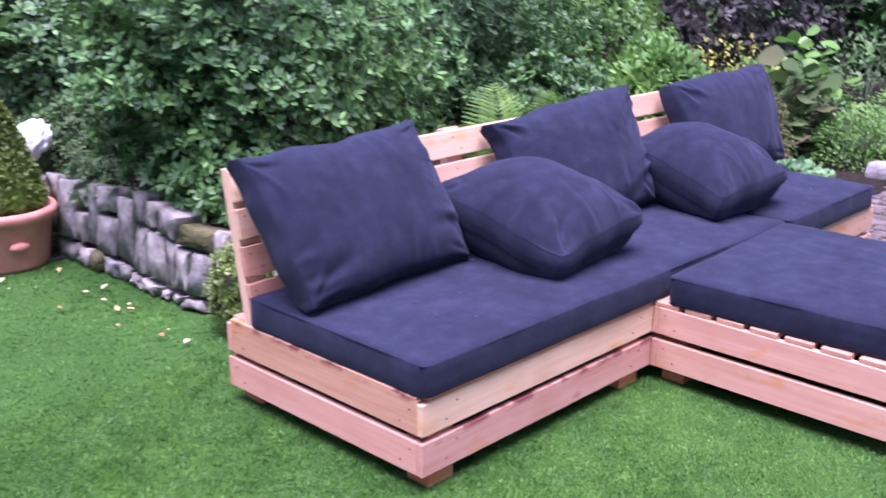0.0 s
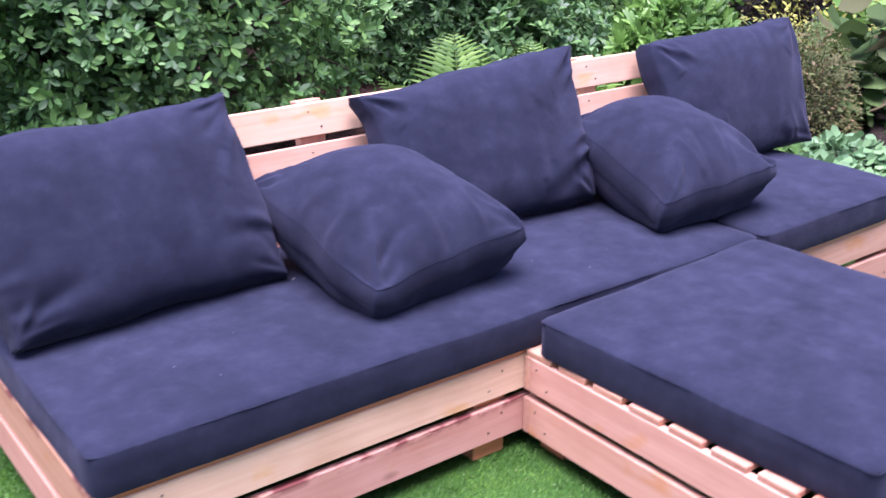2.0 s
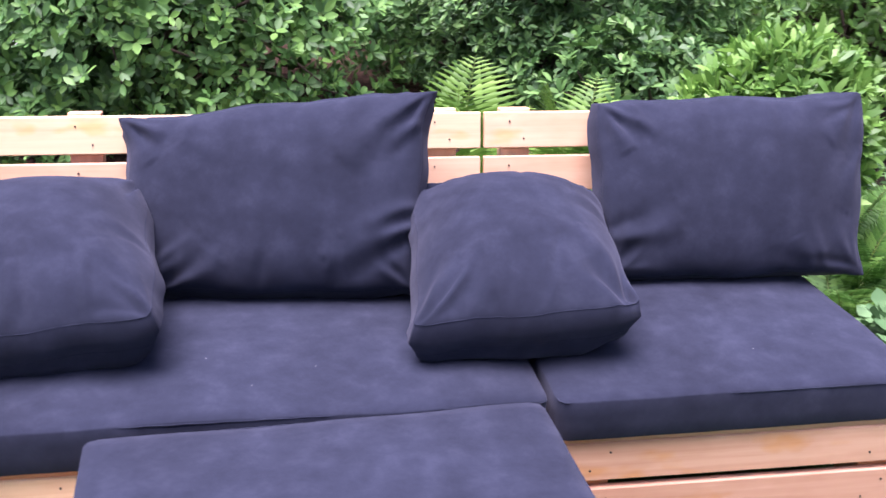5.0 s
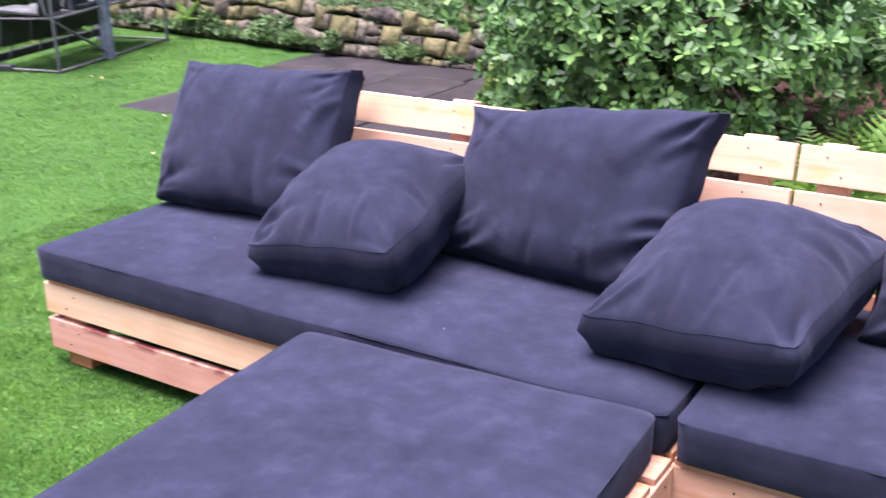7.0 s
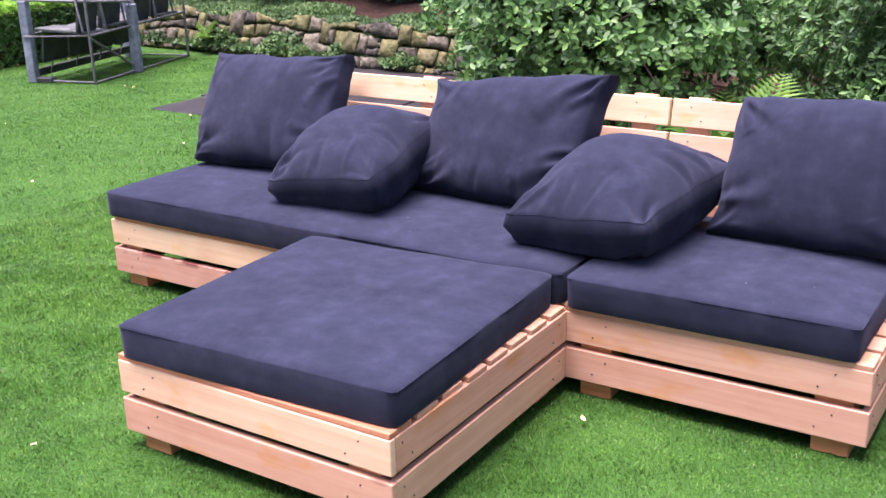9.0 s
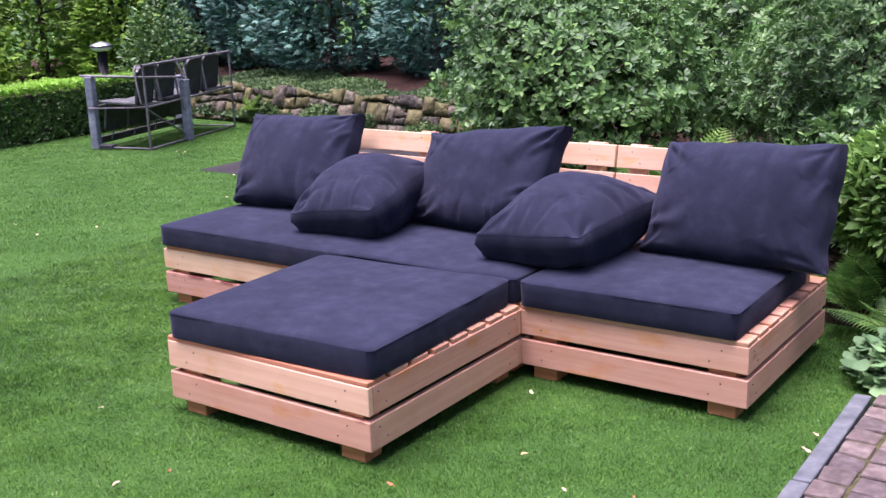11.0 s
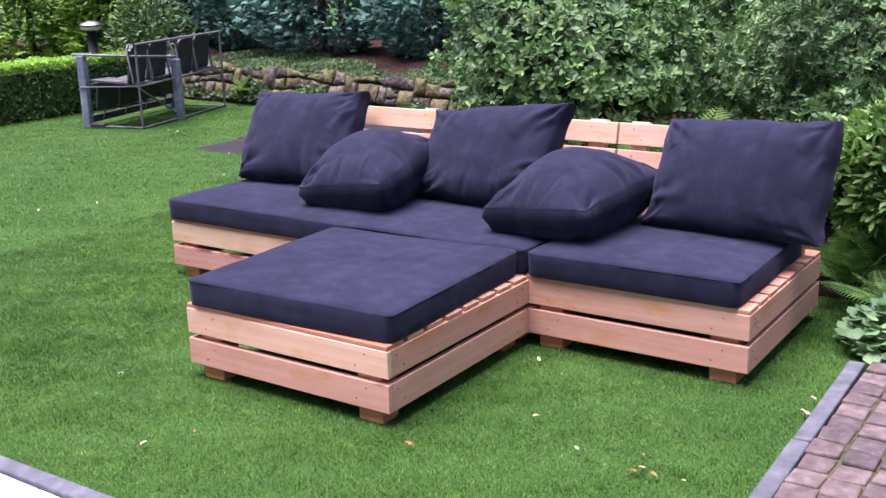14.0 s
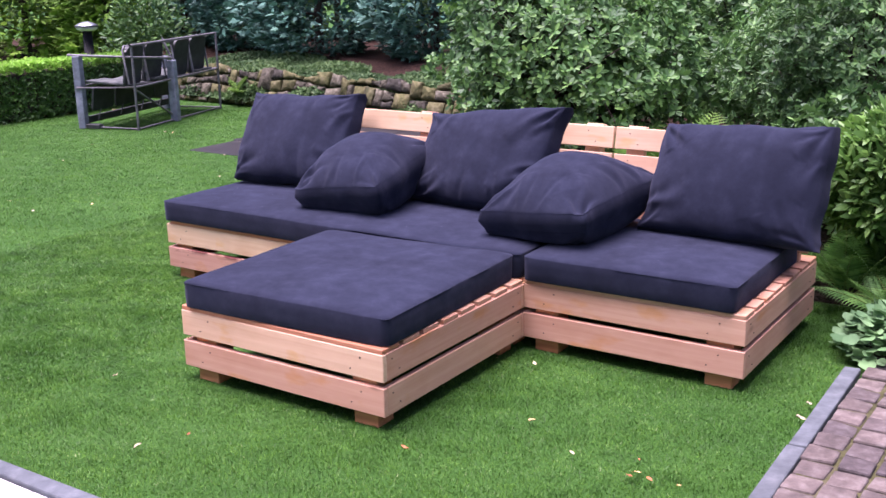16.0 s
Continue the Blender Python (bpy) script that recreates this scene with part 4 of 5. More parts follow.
def coursed_wall(ob, pts, levels, lean, seed, wide, jit, mossy, plain, joint=0.006, tall=0.2):
    """Squared rough blocks in uneven courses, some of them two courses high."""
    g = random.Random(seed)
    P = [np.array(p, float) for p in pts]
    seg = [np.linalg.norm(b - a) for a, b in zip(P, P[1:])]
    total = sum(seg)
    wav = [(g.uniform(3, 7), g.uniform(0, 6)) for _ in levels]

    def level(k, x):
        return levels[k] + (jit * math.sin(x * wav[k][0] + wav[k][1]) if k else 0.0)

    rows_ = len(levels) - 1
    taken = [[] for _ in range(rows_)]
    polys = []
    for k in range(rows_):
        x, slant0 = -0.05, 0.0
        while x < total:
            w_ = wide[k] * g.uniform(0.6, 1.5)
            block = [b for b in taken[k] if b[0] < x + w_ and b[1] > x]
            if block and block[0][0] <= x + 0.04:
                x, slant0 = block[0][1], 0.0
                continue
            if block:
                w_ = block[0][0] - x
            slant1 = 0.0 if block else g.uniform(-.022, .022)
            top = k + 1
            if k + 2 <= rows_ and g.random() < tall and k > 0:
                top = k + 2
                slant1 = 0.0
                taken[k + 1].append((x, x + w_))
            a, b = level(k, x), level(k, x + w_)
            c, d = level(top, x + w_), level(top, x)
            if top == rows_:
                e = g.uniform(-.035, .02)
                c, d = c + e + g.uniform(-.015, .015), d + e
            j_ = lambda: g.uniform(-.008, .008)
            polys.append([(x - slant0, a), (x + w_ / 2 + j_(), (a + b) / 2 + j_()), (x + w_ - slant1, b), (x + w_ + j_(), (b + c) / 2 + j_()), (x + w_ + slant1, c), (x + w_ / 2 + j_(), (c + d) / 2 + j_()), (x + slant0, d), (x + j_(), (a + d) / 2)])
            x, slant0 = x + w_, slant1
    for poly in polys:
        V, F, m_ = fieldstone(poly, g, joint, 0.13, 0.07, 0.955, 0.12)
        q, k = min(max(m_[0], 0.001), total - 0.001), 0
        while q > seg[k]:
            q -= seg[k]
            k += 1
        d = (P[k + 1] - P[k]) / seg[k]
        at = P[k] + d * q - np.array((d[1], -d[0])) * (m_[1] * lean - 0.02)
        st = tri_object("stone", V, F, MOSS_STONE if g.random() < mossy else plain, ob)
        st.matrix_basis = pose(at[0], at[1], GZ + m_[1], 0, 0, math.degrees(math.atan2(d[1], d[0]))) @ Matrix.Rotation(-math.atan(lean), 4, "X")


near_wall = thing("stone_wall", "low dry wall of squared rough grey stones below shrubs", "wall", (0, 0, 0), kind="structure")
coursed_wall(near_wall, [(0.45, 3.25), (0.405, 2.84), (0.415, 2.3), (0.416, 1.80), (0.49, 1.52), (0.62, 1.42)], [0.0, 0.08, 0.27, 0.40], 0.10, 24, (0.13, 0.115, 0.15), 0.026, 0.08, STONE, 0.012, 0.35)
far_wall = thing("stone_wall", "low mossy dry stone wall at the lawn's far edge", "wall", (0, 0, 0), kind="structure")
FAR_STONE = mottled("brown_fieldstone", [(0.25, (0.030, 0.029, 0.021)), (0.5, (0.082, 0.078, 0.056)), (0.75, (0.18, 0.172, 0.135))], 16, 0.95, 0.08, 40, 1.0, 0.02, 0.5)
coursed_wall(far_wall, [(-7.2, 5.50), (-5.2, 5.42), (-3.5, 5.25), (-2.6, 5.13), (-1.5, 5.08), (0.9, 5.0)], [0.0, 0.09, 0.20, 0.31, 0.42], 0.40, 22, (0.15, 0.16, 0.16, 0.15), 0.030, 0.40, FAR_STONE, 0.008, 0.3)


# ---- shrubs behind the sofa ----
shrub("azalea_shrub", "large dense green azalea shrub behind sofa", (1.00, 2.37, 0.98), (0.86, 0.76, 0.70), 6000, 0.047, L_SHRUB, 31, trim=(-0.46, 0.52), base=0.30, stems=44, low=-0.75, fill=0.75, width=1.15, rough=0.46)
shrub("azalea_shrub", "rounded dark green azalea shrub beside a larger one", (2.84, 2.75, 0.80), (0.90, 0.80, 0.82), 6400, 0.046, L_SHRUB2, 32, per=8, tv=POINT_V, tf=POINT_F, base=0.12, stems=18, low=-0.75, fill=0.55, width=0.85, rough=0.34)
shrub("leafy_shrub", "light green leafy shrub near the path bed", (4.45, 3.0, 0.75), (0.85, 0.75, 0.85), 2600, 0.056, L_LIGHT, 33, tv=MID_V, tf=MID_F, base=0.02, stems=12, low=-0.7)
shrub("azalea_shrub", "dark green shrub filling the back of bed", (1.9, 4.3, 0.9), (1.5, 0.7, 1.1), 1700, 0.09, L_SHRUB2, 34, tv=MID_V, tf=MID_F, base=0.1, stems=10, low=-0.7)
shrub("azalea_shrub", "tall dark green shrub at back of bed", (4.2, 4.8, 1.0), (1.6, 0.8, 1.4), 1700, 0.095, L_SHRUB2, 35, tv=MID_V, tf=MID_F, base=0.0, stems=10, low=-0.7)
shrub("smoke_bush", "dark purple leaved bush behind the path", (7.6, 3.4, 0.9), (1.3, 1.0, 1.2), 1600, 0.08, L_PURPLE, 36, tv=MID_V, tf=MID_F, base=0.0, stems=10, low=-0.7)
shrub("leafy_shrub", "tall light green shrub behind the flower bed", (6.0, 5.5, 1.2), (1.6, 1.0, 1.5), 1600, 0.095, L_LIGHT, 37, tv=MID_V, tf=MID_F, base=0.0, stems=10, low=-0.7)
shrub("leafy_shrub", "large leafy shrub at the sofa's open end", (3.24, 1.38, 0.56), (0.32, 0.25, 0.33), 1300, 0.078, L_LIGHT, 38, per=6, tv=SLIM_V, tf=SLIM_F, base=0.03, stems=10, low=-0.8, lift=(20, 70), width=1.5)
shrub("azalea_shrub", "low dark shrub in shade behind ferns", (3.05, 1.95, 0.35), (0.55, 0.40, 0.50), 1100, 0.055, L_SHRUB2, 40, tv=MID_V, tf=MID_F, base=0.05, stems=10, low=-0.8)
shrub("heath_shrub", "small yellow green heath plant by stone wall", (0.41, 1.42, 0.16), (0.12, 0.13, 0.20), 900, 0.020, L_BOX, 39, per=6, tv=SMALL_V, tf=SMALL_F, base=GZ, stems=6, low=-0.9)


shrub("creeping_shrub", "fine leaved creeping shrub spilling over stone wall", (0.62, 2.75, 0.33), (0.20, 0.38, 0.15), 1500, 0.028, L_COVER, 41, per=6, tv=SMALL_V, tf=SMALL_F, base=0.25, stems=8, low=-0.9)
shrub("azalea_shrub", "low green azalea shoots hanging over stone wall", (0.76, 2.10, 0.46), (0.30, 0.50, 0.24), 620, 0.052, L_SHRUB, 42, base=0.25, stems=8, low=-0.8)


shrub("azalea_shrub", "dark green shrub at the back of the stone bank", (1.00, 4.00, 0.72), (0.75, 0.50, 0.62), 1700, 0.062, L_SHRUB2, 43, tv=MID_V, tf=MID_F, base=0.25, stems=10, low=-0.8)
shrub("creeping_shrub", "fine leaved green undergrowth beside white bag", (0.78, 3.42, 0.42), (0.30, 0.34, 0.26), 1500, 0.032, L_COVER, 44, per=6, tv=SMALL_V, tf=SMALL_F, base=0.28, stems=8, low=-0.9)


# ---- ferns ----
def frond(root, heading, length, rise, arch, pairs, tw):
    """Vertices and triangles of one fern frond."""
    t = np.linspace(0, 1, pairs)
    h = np.array((math.cos(heading), math.sin(heading), 0))
    up = np.array((0, 0, 1.0))
    pts = root + np.outer(t * length * math.cos(rise), h) + np.outer(length * (math.sin(rise) * t - arch * t ** 2.2), up)
    tan = unit(np.gradient(pts, axis=0))
    side = unit(np.cross(tan, up + 0.001))
    nrm = np.cross(side, tan)
    Vs, Fs, n = [], [], 0
    prof = np.sin(np.clip(t * 0.93 + 0.07, 0, 1) * math.pi) ** 0.75 * (1 - 0.45 * t) * 0.34 * length * tw
    k = t > 0.12
    for s in (1, -1):
        way = side[k] * s + tan[k] * 0.45 - nrm[k] * 0.12
        V, F = leaves(pts[k], way, nrm[k] + rng.normal(size=nrm[k].shape) * .12, prof[k] + 0.004, SPRAY_V, SPRAY_F, 0.30)
        Vs.append(V)
        Fs.append(F + n)
        n += len(V)
    return np.vstack(Vs), np.vstack(Fs), (pts, [0.003 - 0.0022 * a for a in t])


def fern(label, at, count, length, seed, material=L_FERN, rise=(48, 78), spread=(0, 360)):
    ob = thing("fern", label, "fern", at, "ferns in the bed")
    g = random.Random(seed)
    runs = []
    for i in range(count):
        hd = radians(spread[0] + (spread[1] - spread[0]) * (i + g.uniform(.1, .9)) / count)
        L = length * g.uniform(0.7, 1.1)
        V, F, run = frond(np.array((g.uniform(-.03, .03), g.uniform(-.03, .03), 0)), hd, L, radians(g.uniform(*rise)), g.uniform(.16, .38), 26, g.uniform(.8, 1.1))
        tri_object("frond", V, F, material, ob)
        runs.append(run)
    tubes("stalk", runs, L_BOX, ob, sides=4)
    return ob


fern("fresh green fern rising above the backrest", (2.12, 1.50, 0.14), 8, 0.86, 51, L_FERN, (58, 82))
fern("fresh green fern behind the backrest", (2.56, 1.46, 0.14), 7, 0.80, 52, L_FERN, (58, 82))
fern("small green fern behind the backrest slats", (1.90, 1.35, 0.12), 8, 0.60, 53)
fern("green fern at the sofa's open end", (3.22, 1.30, 0.06), 10, 0.52, 54, L_FERN_SHADED)
fern("green fern beside the path bed", (3.50, 1.10, 0.04), 9, 0.46, 55, L_FERN_SHADED)
fern("shaded fern behind the backrest", (2.40, 1.25, 0.10), 8, 0.62, 56, L_FERN_SHADED)
fern("dark green fern in shade at the sofa corner", (3.10, 1.20, 0.04), 11, 0.46, 58, L_FERN_SHADED, (40, 75))
fern("dark green fern overhanging the paved path", (3.58, 1.45, 0.05), 11, 0.44, 59, L_FERN_SHADED, (35, 75))
fern("low dark fern over the bark at the sofa end", (3.36, 1.00, 0.03), 10, 0.40, 60, L_FERN_SHADED, (25, 65))
fern("low dark fern beside silvery plants", (3.62, 1.02, 0.03), 9, 0.38, 61, L_FERN_SHADED, (25, 65))
fern("small fern growing from the far stone wall", (-4.75, 5.36, 0.12), 9, 0.34, 57, L_FERN, (25, 65))


# ---- broad leaved plants ----
def clump(name, label, at, r, n, size, material, seed, tv=ROUND_V, tf=ROUND_F, tilt=0.7, category="plant", width=1.0, group=""):
    ob = thing(name, label, category, at, group)
    g = np.random.default_rng(seed)
    d = unit(g.normal(size=(n, 3)))
    d[:, 2] = np.abs(d[:, 2])
    P = d * np.array(r) * (1 - 0.45 * g.uniform(0, 1, (n, 1)) ** 1.5)
    way = d * np.array((1, 1, 0.25)) + g.normal(size=(n, 3)) * 0.35
    up = d * tilt + np.array((0, 0, 1.0)) + g.normal(size=(n, 3)) * 0.25
    V, F = leaves(P, way, up, size * g.uniform(0.6, 1.2, n), tv, tf, width)
    tri_object("foliage", V, F, material, ob, smooth=True)
    runs = [([np.array((0, 0, -0.02)), P[i] * np.array((.5, .5, .6)), P[i]], [0.004, 0.003, 0.002]) for i in range(0, n, max(1, n // 40))]
    tubes("stalk", runs, material, ob, sides=4)
    return ob


clump("heuchera", "silvery green ruffled heuchera at the path's end", (3.50, 0.66, 0.02), (0.30, 0.24, 0.20), 520, 0.055, L_HEUCH, 61)
clump("heuchera", "silvery green heuchera spilling over paving", (3.90, 0.86, 0.02), (0.38, 0.26, 0.20), 480, 0.06, L_HEUCH, 62)
clump("ligularia", "bronze green ligularia with large round leaves", (5.10, 1.60, 0.0), (0.52, 0.42, 0.62), 170, 0.175, L_BRONZE, 63)
clump("hosta", "bright green large leaved plant in bed", (6.3, 2.0, 0.0), (0.50, 0.45, 0.72), 110, 0.145, L_LIGHT, 64)
clump("lady_mantle", "yellow green flowering plant in the bed", (5.7, 2.3, 0.0), (0.8, 0.5, 0.75), 900, 0.05, L_YELLOW, 65, SMALL_V, SMALL_F)
clump("leafy_plant", "light green feathery plant beside bollard lamp", (5.15, 0.95, 0.0), (0.40, 0.34, 0.40), 3600, 0.034, L_LIGHT, 66, SMALL_V, SMALL_F)
clump("leafy_plant", "green leafy plant at the paving edge", (5.15, 0.25, 0.0), (0.32, 0.25, 0.16), 160, 0.10, L_LIGHT, 67, OVAL_V, OVAL_F)
clump("leafy_plant", "mixed green planting at back of path", (7.2, 1.8, 0.0), (0.9, 0.6, 0.7), 1200, 0.07, L_COVER, 68, OVAL_V, OVAL_F)
clump("heath_shrub", "brownish green heath shrub beside the pillow", (4.28, 1.36, 0.03), (0.36, 0.28, 0.64), 6500, 0.026, L_HEATH, 69, SMALL_V, SMALL_F, category="shrub")
clump("hydrangea", "large drooping green leaves with pink flowers", (0.45, 3.9, 0.75), (0.30, 0.25, 0.40), 26, 0.20, L_SHRUB2, 70, OVAL_V, OVAL_F, width=1.2)
clump("leafy_plant", "low green plants covering the bank", (0.85, 2.95, 0.30), (0.30, 0.35, 0.20), 900, 0.05, L_SHRUB2, 71, OVAL_V, OVAL_F)

# ---- potted box ----
pot = thing("flower_pot", "large terracotta pot with rolled rim on lawn", "pot", (0.130, 2.96, GZ))
lathe("body", [(0.0, 0.0), (0.19, 0.0), (0.200, 0.02), (0.225, 0.215), (0.24, 0.230), (0.252, 0.245), (0.258, 0.268), (0.250, 0.286), (0.232, 0.289), (0.222, 0.272), (0.215, 0.235), (0.0, 0.23)], TERRA, pot)
bm = bmesh.new()
bmesh.ops.create_uvsphere(bm, u_segments=14, v_segments=10, radius=0.03)
bmesh.ops.scale(bm, vec=(1.6, 0.7, 0.75), verts=bm.verts)
part("lug", bm, TERRA, pot, "rounded terracotta lug", pose(-0.02, -0.214, 0.13), True)
box = thing("box_bush", "clipped yellow green box bush in terracotta pot", "shrub", (0.130, 2.96, 0.212))
g = np.random.default_rng(77)
n = 5200
d = unit(g.normal(size=(n, 3)))
rad = 1 - 0.35 * g.uniform(0, 1, n) ** 2 + 0.09 * vnoise(d, 6, 7)
hz = g.uniform(0, 1, n) ** 1.3
ring = unit(d[:, :2]) * (rad * 0.215 * (1 - hz) ** 0.62 * np.clip(0.75 + hz * 3, 0, 1))[:, None]
P = np.c_[ring, 0.05 + 0.53 * hz]
V, F = rosettes(P, P - np.array((0, 0, 0.2)), 6, 0.022, SMALL_V, SMALL_F, (10, 60))
tri_object("crown", V, F, L_BOX, box)
tubes("stem", [([(0, 0, 0), (0.01, 0, 0.2), (0, 0.01, 0.42)], [0.02, 0.015, 0.006])], BARK, box)

# crumpled film on the bank
bm = bmesh.new()
bmesh.ops.create_icosphere(bm, subdivisions=4, radius=1)
for v in bm.verts:
    c = v.co
    k = 1 + 0.28 * noise.noise(c * 2.3) + 0.16 * abs(noise.noise(c * 5)) + 0.06 * noise.noise(c * 11)
    v.co = Vector((c.x * 0.090 + 0.03 * c.z, c.y * 0.10, c.z * 0.095)) * k
tagged(part("plastic_bag", bm, WHITE, None, "", pose(0.44, 3.24, 0.50), True), "crumpled white plastic bag on planted bank", "bag")


tagged(part("rock", rough_block(0.22, 0.17, 0.12, 77, 0.03, bev=0.045), ROCK, None, "", pose(4.80, 0.66, 0.045), True), "pale rounded rock beside the bollard lamp", "rock")
for k, (x, y) in enumerate(((5.5, 1.5), (6.3, 1.1), (5.9, 0.5), (7.0, 1.0), (6.6, 2.6), (4.3, 2.0), (5.4, 2.6))):
    clump("leafy_plant", "mixed green bedding plant in the border", (x, y, 0.0), (0.38, 0.34, 0.42), 1100, 0.05, (L_COVER, L_LIGHT, L_SHRUB2)[k % 3], 200 + k, MID_V, MID_F)


# ---- bollard lamps ----
def bollard(label, at, h, s=1.0):
    ob = thing("bollard_lamp", label, "lamp", at, "garden bollard lamps")
    lathe("post", [(0.0, 0.0), (0.062 * s, 0.0), (0.062 * s, 0.012), (0.048 * s, 0.016), (0.048 * s, h - 0.113), (0.0, h - 0.113)], BLACK, ob, "black round post", 28)
    lathe("lens", [(0.0, h - 0.112), (0.060 * s, h - 0.110), (0.098 * s, h - 0.092), (0.113 * s, h - 0.060), (0.0, h - 0.059)], GLASS_LAMP, ob, "clear glass lens bowl", 32)
    hood = lathe("hood", [(0.0, h), (0.03 * s, h - 0.002), (0.075 * s, h - 0.018), (0.110 * s, h - 0.040), (0.118 * s, h - 0.0495), (0.0, h - 0.0500)], STEEL, ob, "domed brushed steel hood", 40)
    lathe("rim", [(0.0, h - 0.0502), (0.119 * s, h - 0.0505), (0.122 * s, h - 0.054), (0.119 * s, h - 0.0585), (0.0, h - 0.0587)], BLACK, hood, "black rubber rim", 40)
    return ob


bollard("black bollard lamp with steel hood beside path", (4.56, 0.36, GZ), 0.50)
bollard("black bollard lamp with steel hood behind hedge", (-6.35, 4.55, GZ), 0.99, 1.15)


# ---- hedge and conifers ----
hedge = thing("low_hedge", "clipped low box hedge with bright green top", "hedge", (-6.15, 2.6, GZ))
g = np.random.default_rng(81)
n = 9000
Px = g.uniform(-0.22, 0.22, n)
Py = g.uniform(-3.4, 2.45, n)
Pz = g.uniform(0.0, 0.60, n)
face = g.integers(0, 3, n)
Px = np.where(face < 2, 0.22 - 0.08 * g.uniform(0, 1, n) ** 2, Px)
Pz = np.where(face == 2, 0.60 - 0.07 * g.uniform(0, 1, n) ** 2, Pz)
P = np.c_[Px, Py, Pz]
P += 0.018 * np.c_[vnoise(P, 6, 1), 0 * Px, vnoise(P, 6, 2)]
# leaves on top and above 0.50 m take the brighter green
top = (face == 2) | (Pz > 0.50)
ax = np.where(top[:, None], (0.1, 0, 1.0), (1.0, 0, 0.35)) + g.normal(size=P.shape) * 0.3
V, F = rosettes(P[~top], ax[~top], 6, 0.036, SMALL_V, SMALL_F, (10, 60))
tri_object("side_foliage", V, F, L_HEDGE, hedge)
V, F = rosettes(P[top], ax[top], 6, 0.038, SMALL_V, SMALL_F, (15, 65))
tri_object("top_foliage", V, F, L_HEDGE_TOP, hedge, "brighter green leaves along the hedge top")
part("core", box_bm(0.34, 5.7, 0.50, 0.02), BARK, hedge, "", pose(0, -0.47, 0.255))


def conifer(name, label, at, r, h, n, size, material, seed, droop=0.25, low=0.02):
    """A dense conifer: flat sprays on an uneven cone, round a trunk with limbs."""
    ob = thing(name, label, "conifer", at)
    g = np.random.default_rng(seed)
    z = low + (1 - low) * g.uniform(0, 1, n) ** 1.15
    a = g.uniform(0, 2 * math.pi, n)
    q = np.c_[np.cos(a), np.sin(a), 0 * a]
    prof = r * np.clip((1 - z) ** 0.55, 0, 1) * np.clip(0.42 + z * 4.5, 0, 1)
    lump = 1 + 0.22 * vnoise(np.c_[q[:, :2] * 1.5, z * 4], 2.2, seed) + 0.12 * vnoise(np.c_[q[:, :2] * 3, z * 9], 2.2, seed + 1)
    depth = 1 - 0.45 * g.uniform(0, 1, n) ** 1.8
    P = q * (prof * lump * depth)[:, None] + np.c_[0 * z, 0 * z, z * h]
    way = q + np.c_[g.normal(size=n) * .45, g.normal(size=n) * .45, 0.35 - droop + g.normal(size=n) * .4]
    up = np.c_[g.normal(size=(n, 2)) * 0.7, np.ones(n)] + q * 0.3
    V, F = leaves(P, way, up, size * g.uniform(0.6, 1.2, n), SPRAY_V, SPRAY_F, 1.0)
    tri_object("crown", V, F, material, ob)
    runs = [([(0, 0, -0.05), (0.02, 0, h * .5), (0, 0, h * .92)], [0.06, 0.04, 0.01])]
    for i in range(14):
        b, zz = i * 2.4, h * (0.06 + 0.05 * i)
        L = r * 0.7 * (1 - zz / h) ** 0.5
        runs.append(([(0, 0, zz), (math.cos(b) * L * .5, math.sin(b) * L * .5, zz + .05), (math.cos(b) * L, math.sin(b) * L, zz + 0.15)], [0.02, 0.014, 0.005]))
    tubes("trunk", runs, BARK, ob, sides=6)
    return ob


k = 0
for x, y, r_, h_ in ((-7.9, 7.5, 0.85, 3.2), (-6.35, 7.2, 0.80, 3.0), (-4.85, 6.95, 1.00, 3.3), (-3.05, 6.95, 0.90, 3.2), (-1.6, 7.3, 0.95, 3.2), (-9.6, 8.2, 1.0, 3.3)):
    conifer("blue_cypress", "dense blue green cypress on bark mulch bank", (x, y, 0.42), r_, h_, 8000, 0.120, L_BLUE, 90 + k)
    k += 1
for x, y, r_, h_ in ((-9.6, 6.0, 1.15, 2.8), (-8.3, 6.4, 0.8, 2.4), (-11.3, 5.2, 1.2, 2.8), (-9.9, 3.9, 1.1, 2.6)):
    conifer("golden_thuja", "bright yellow green thuja behind the low hedge", (x, y, GZ), r_, h_, 6500, 0.150, L_THUJA, 100 + k)
    k += 1
# backdrop row, added so that no sky shows through the planting
for i in range(9):
    x = -13 + i * 2.9
    conifer("added_conifer", "dark tall conifer added to close the garden", (x, 10.2 + 0.5 * (i % 2), 0.3), 1.9, 5.5, 1300, 0.46, L_SHRUB2, 120 + i)
# first five fill the background; the others stand unseen to block low skylight
for x, y, r_, h_ in ((9.6, 2.6, 1.2, 2.6), (9.9, 4.6, 1.3, 3.0), (9.0, 6.4, 1.4, 3.4), (12.5, 3.5, 2.0, 5.0), (12.5, 0.0, 2.0, 5.0), (12.0, -4.0, 2.0, 5.0), (11, -8.5, 2.0, 5.5), (7, -10, 2.2, 6), (3, -10.5, 2.2, 6), (-1, -10.5, 2.2, 6), (-5, -10, 2.2, 6), (-9, -8.5, 2.2, 6), (-12, -5, 2.2, 5.5), (-13, -1, 2.0, 5)):
    conifer("added_conifer", "dark tall conifer added to close the garden", (x, y, GZ), r_, h_, 800, 0.50, L_SHRUB2, 140 + int(x * 10 + y))
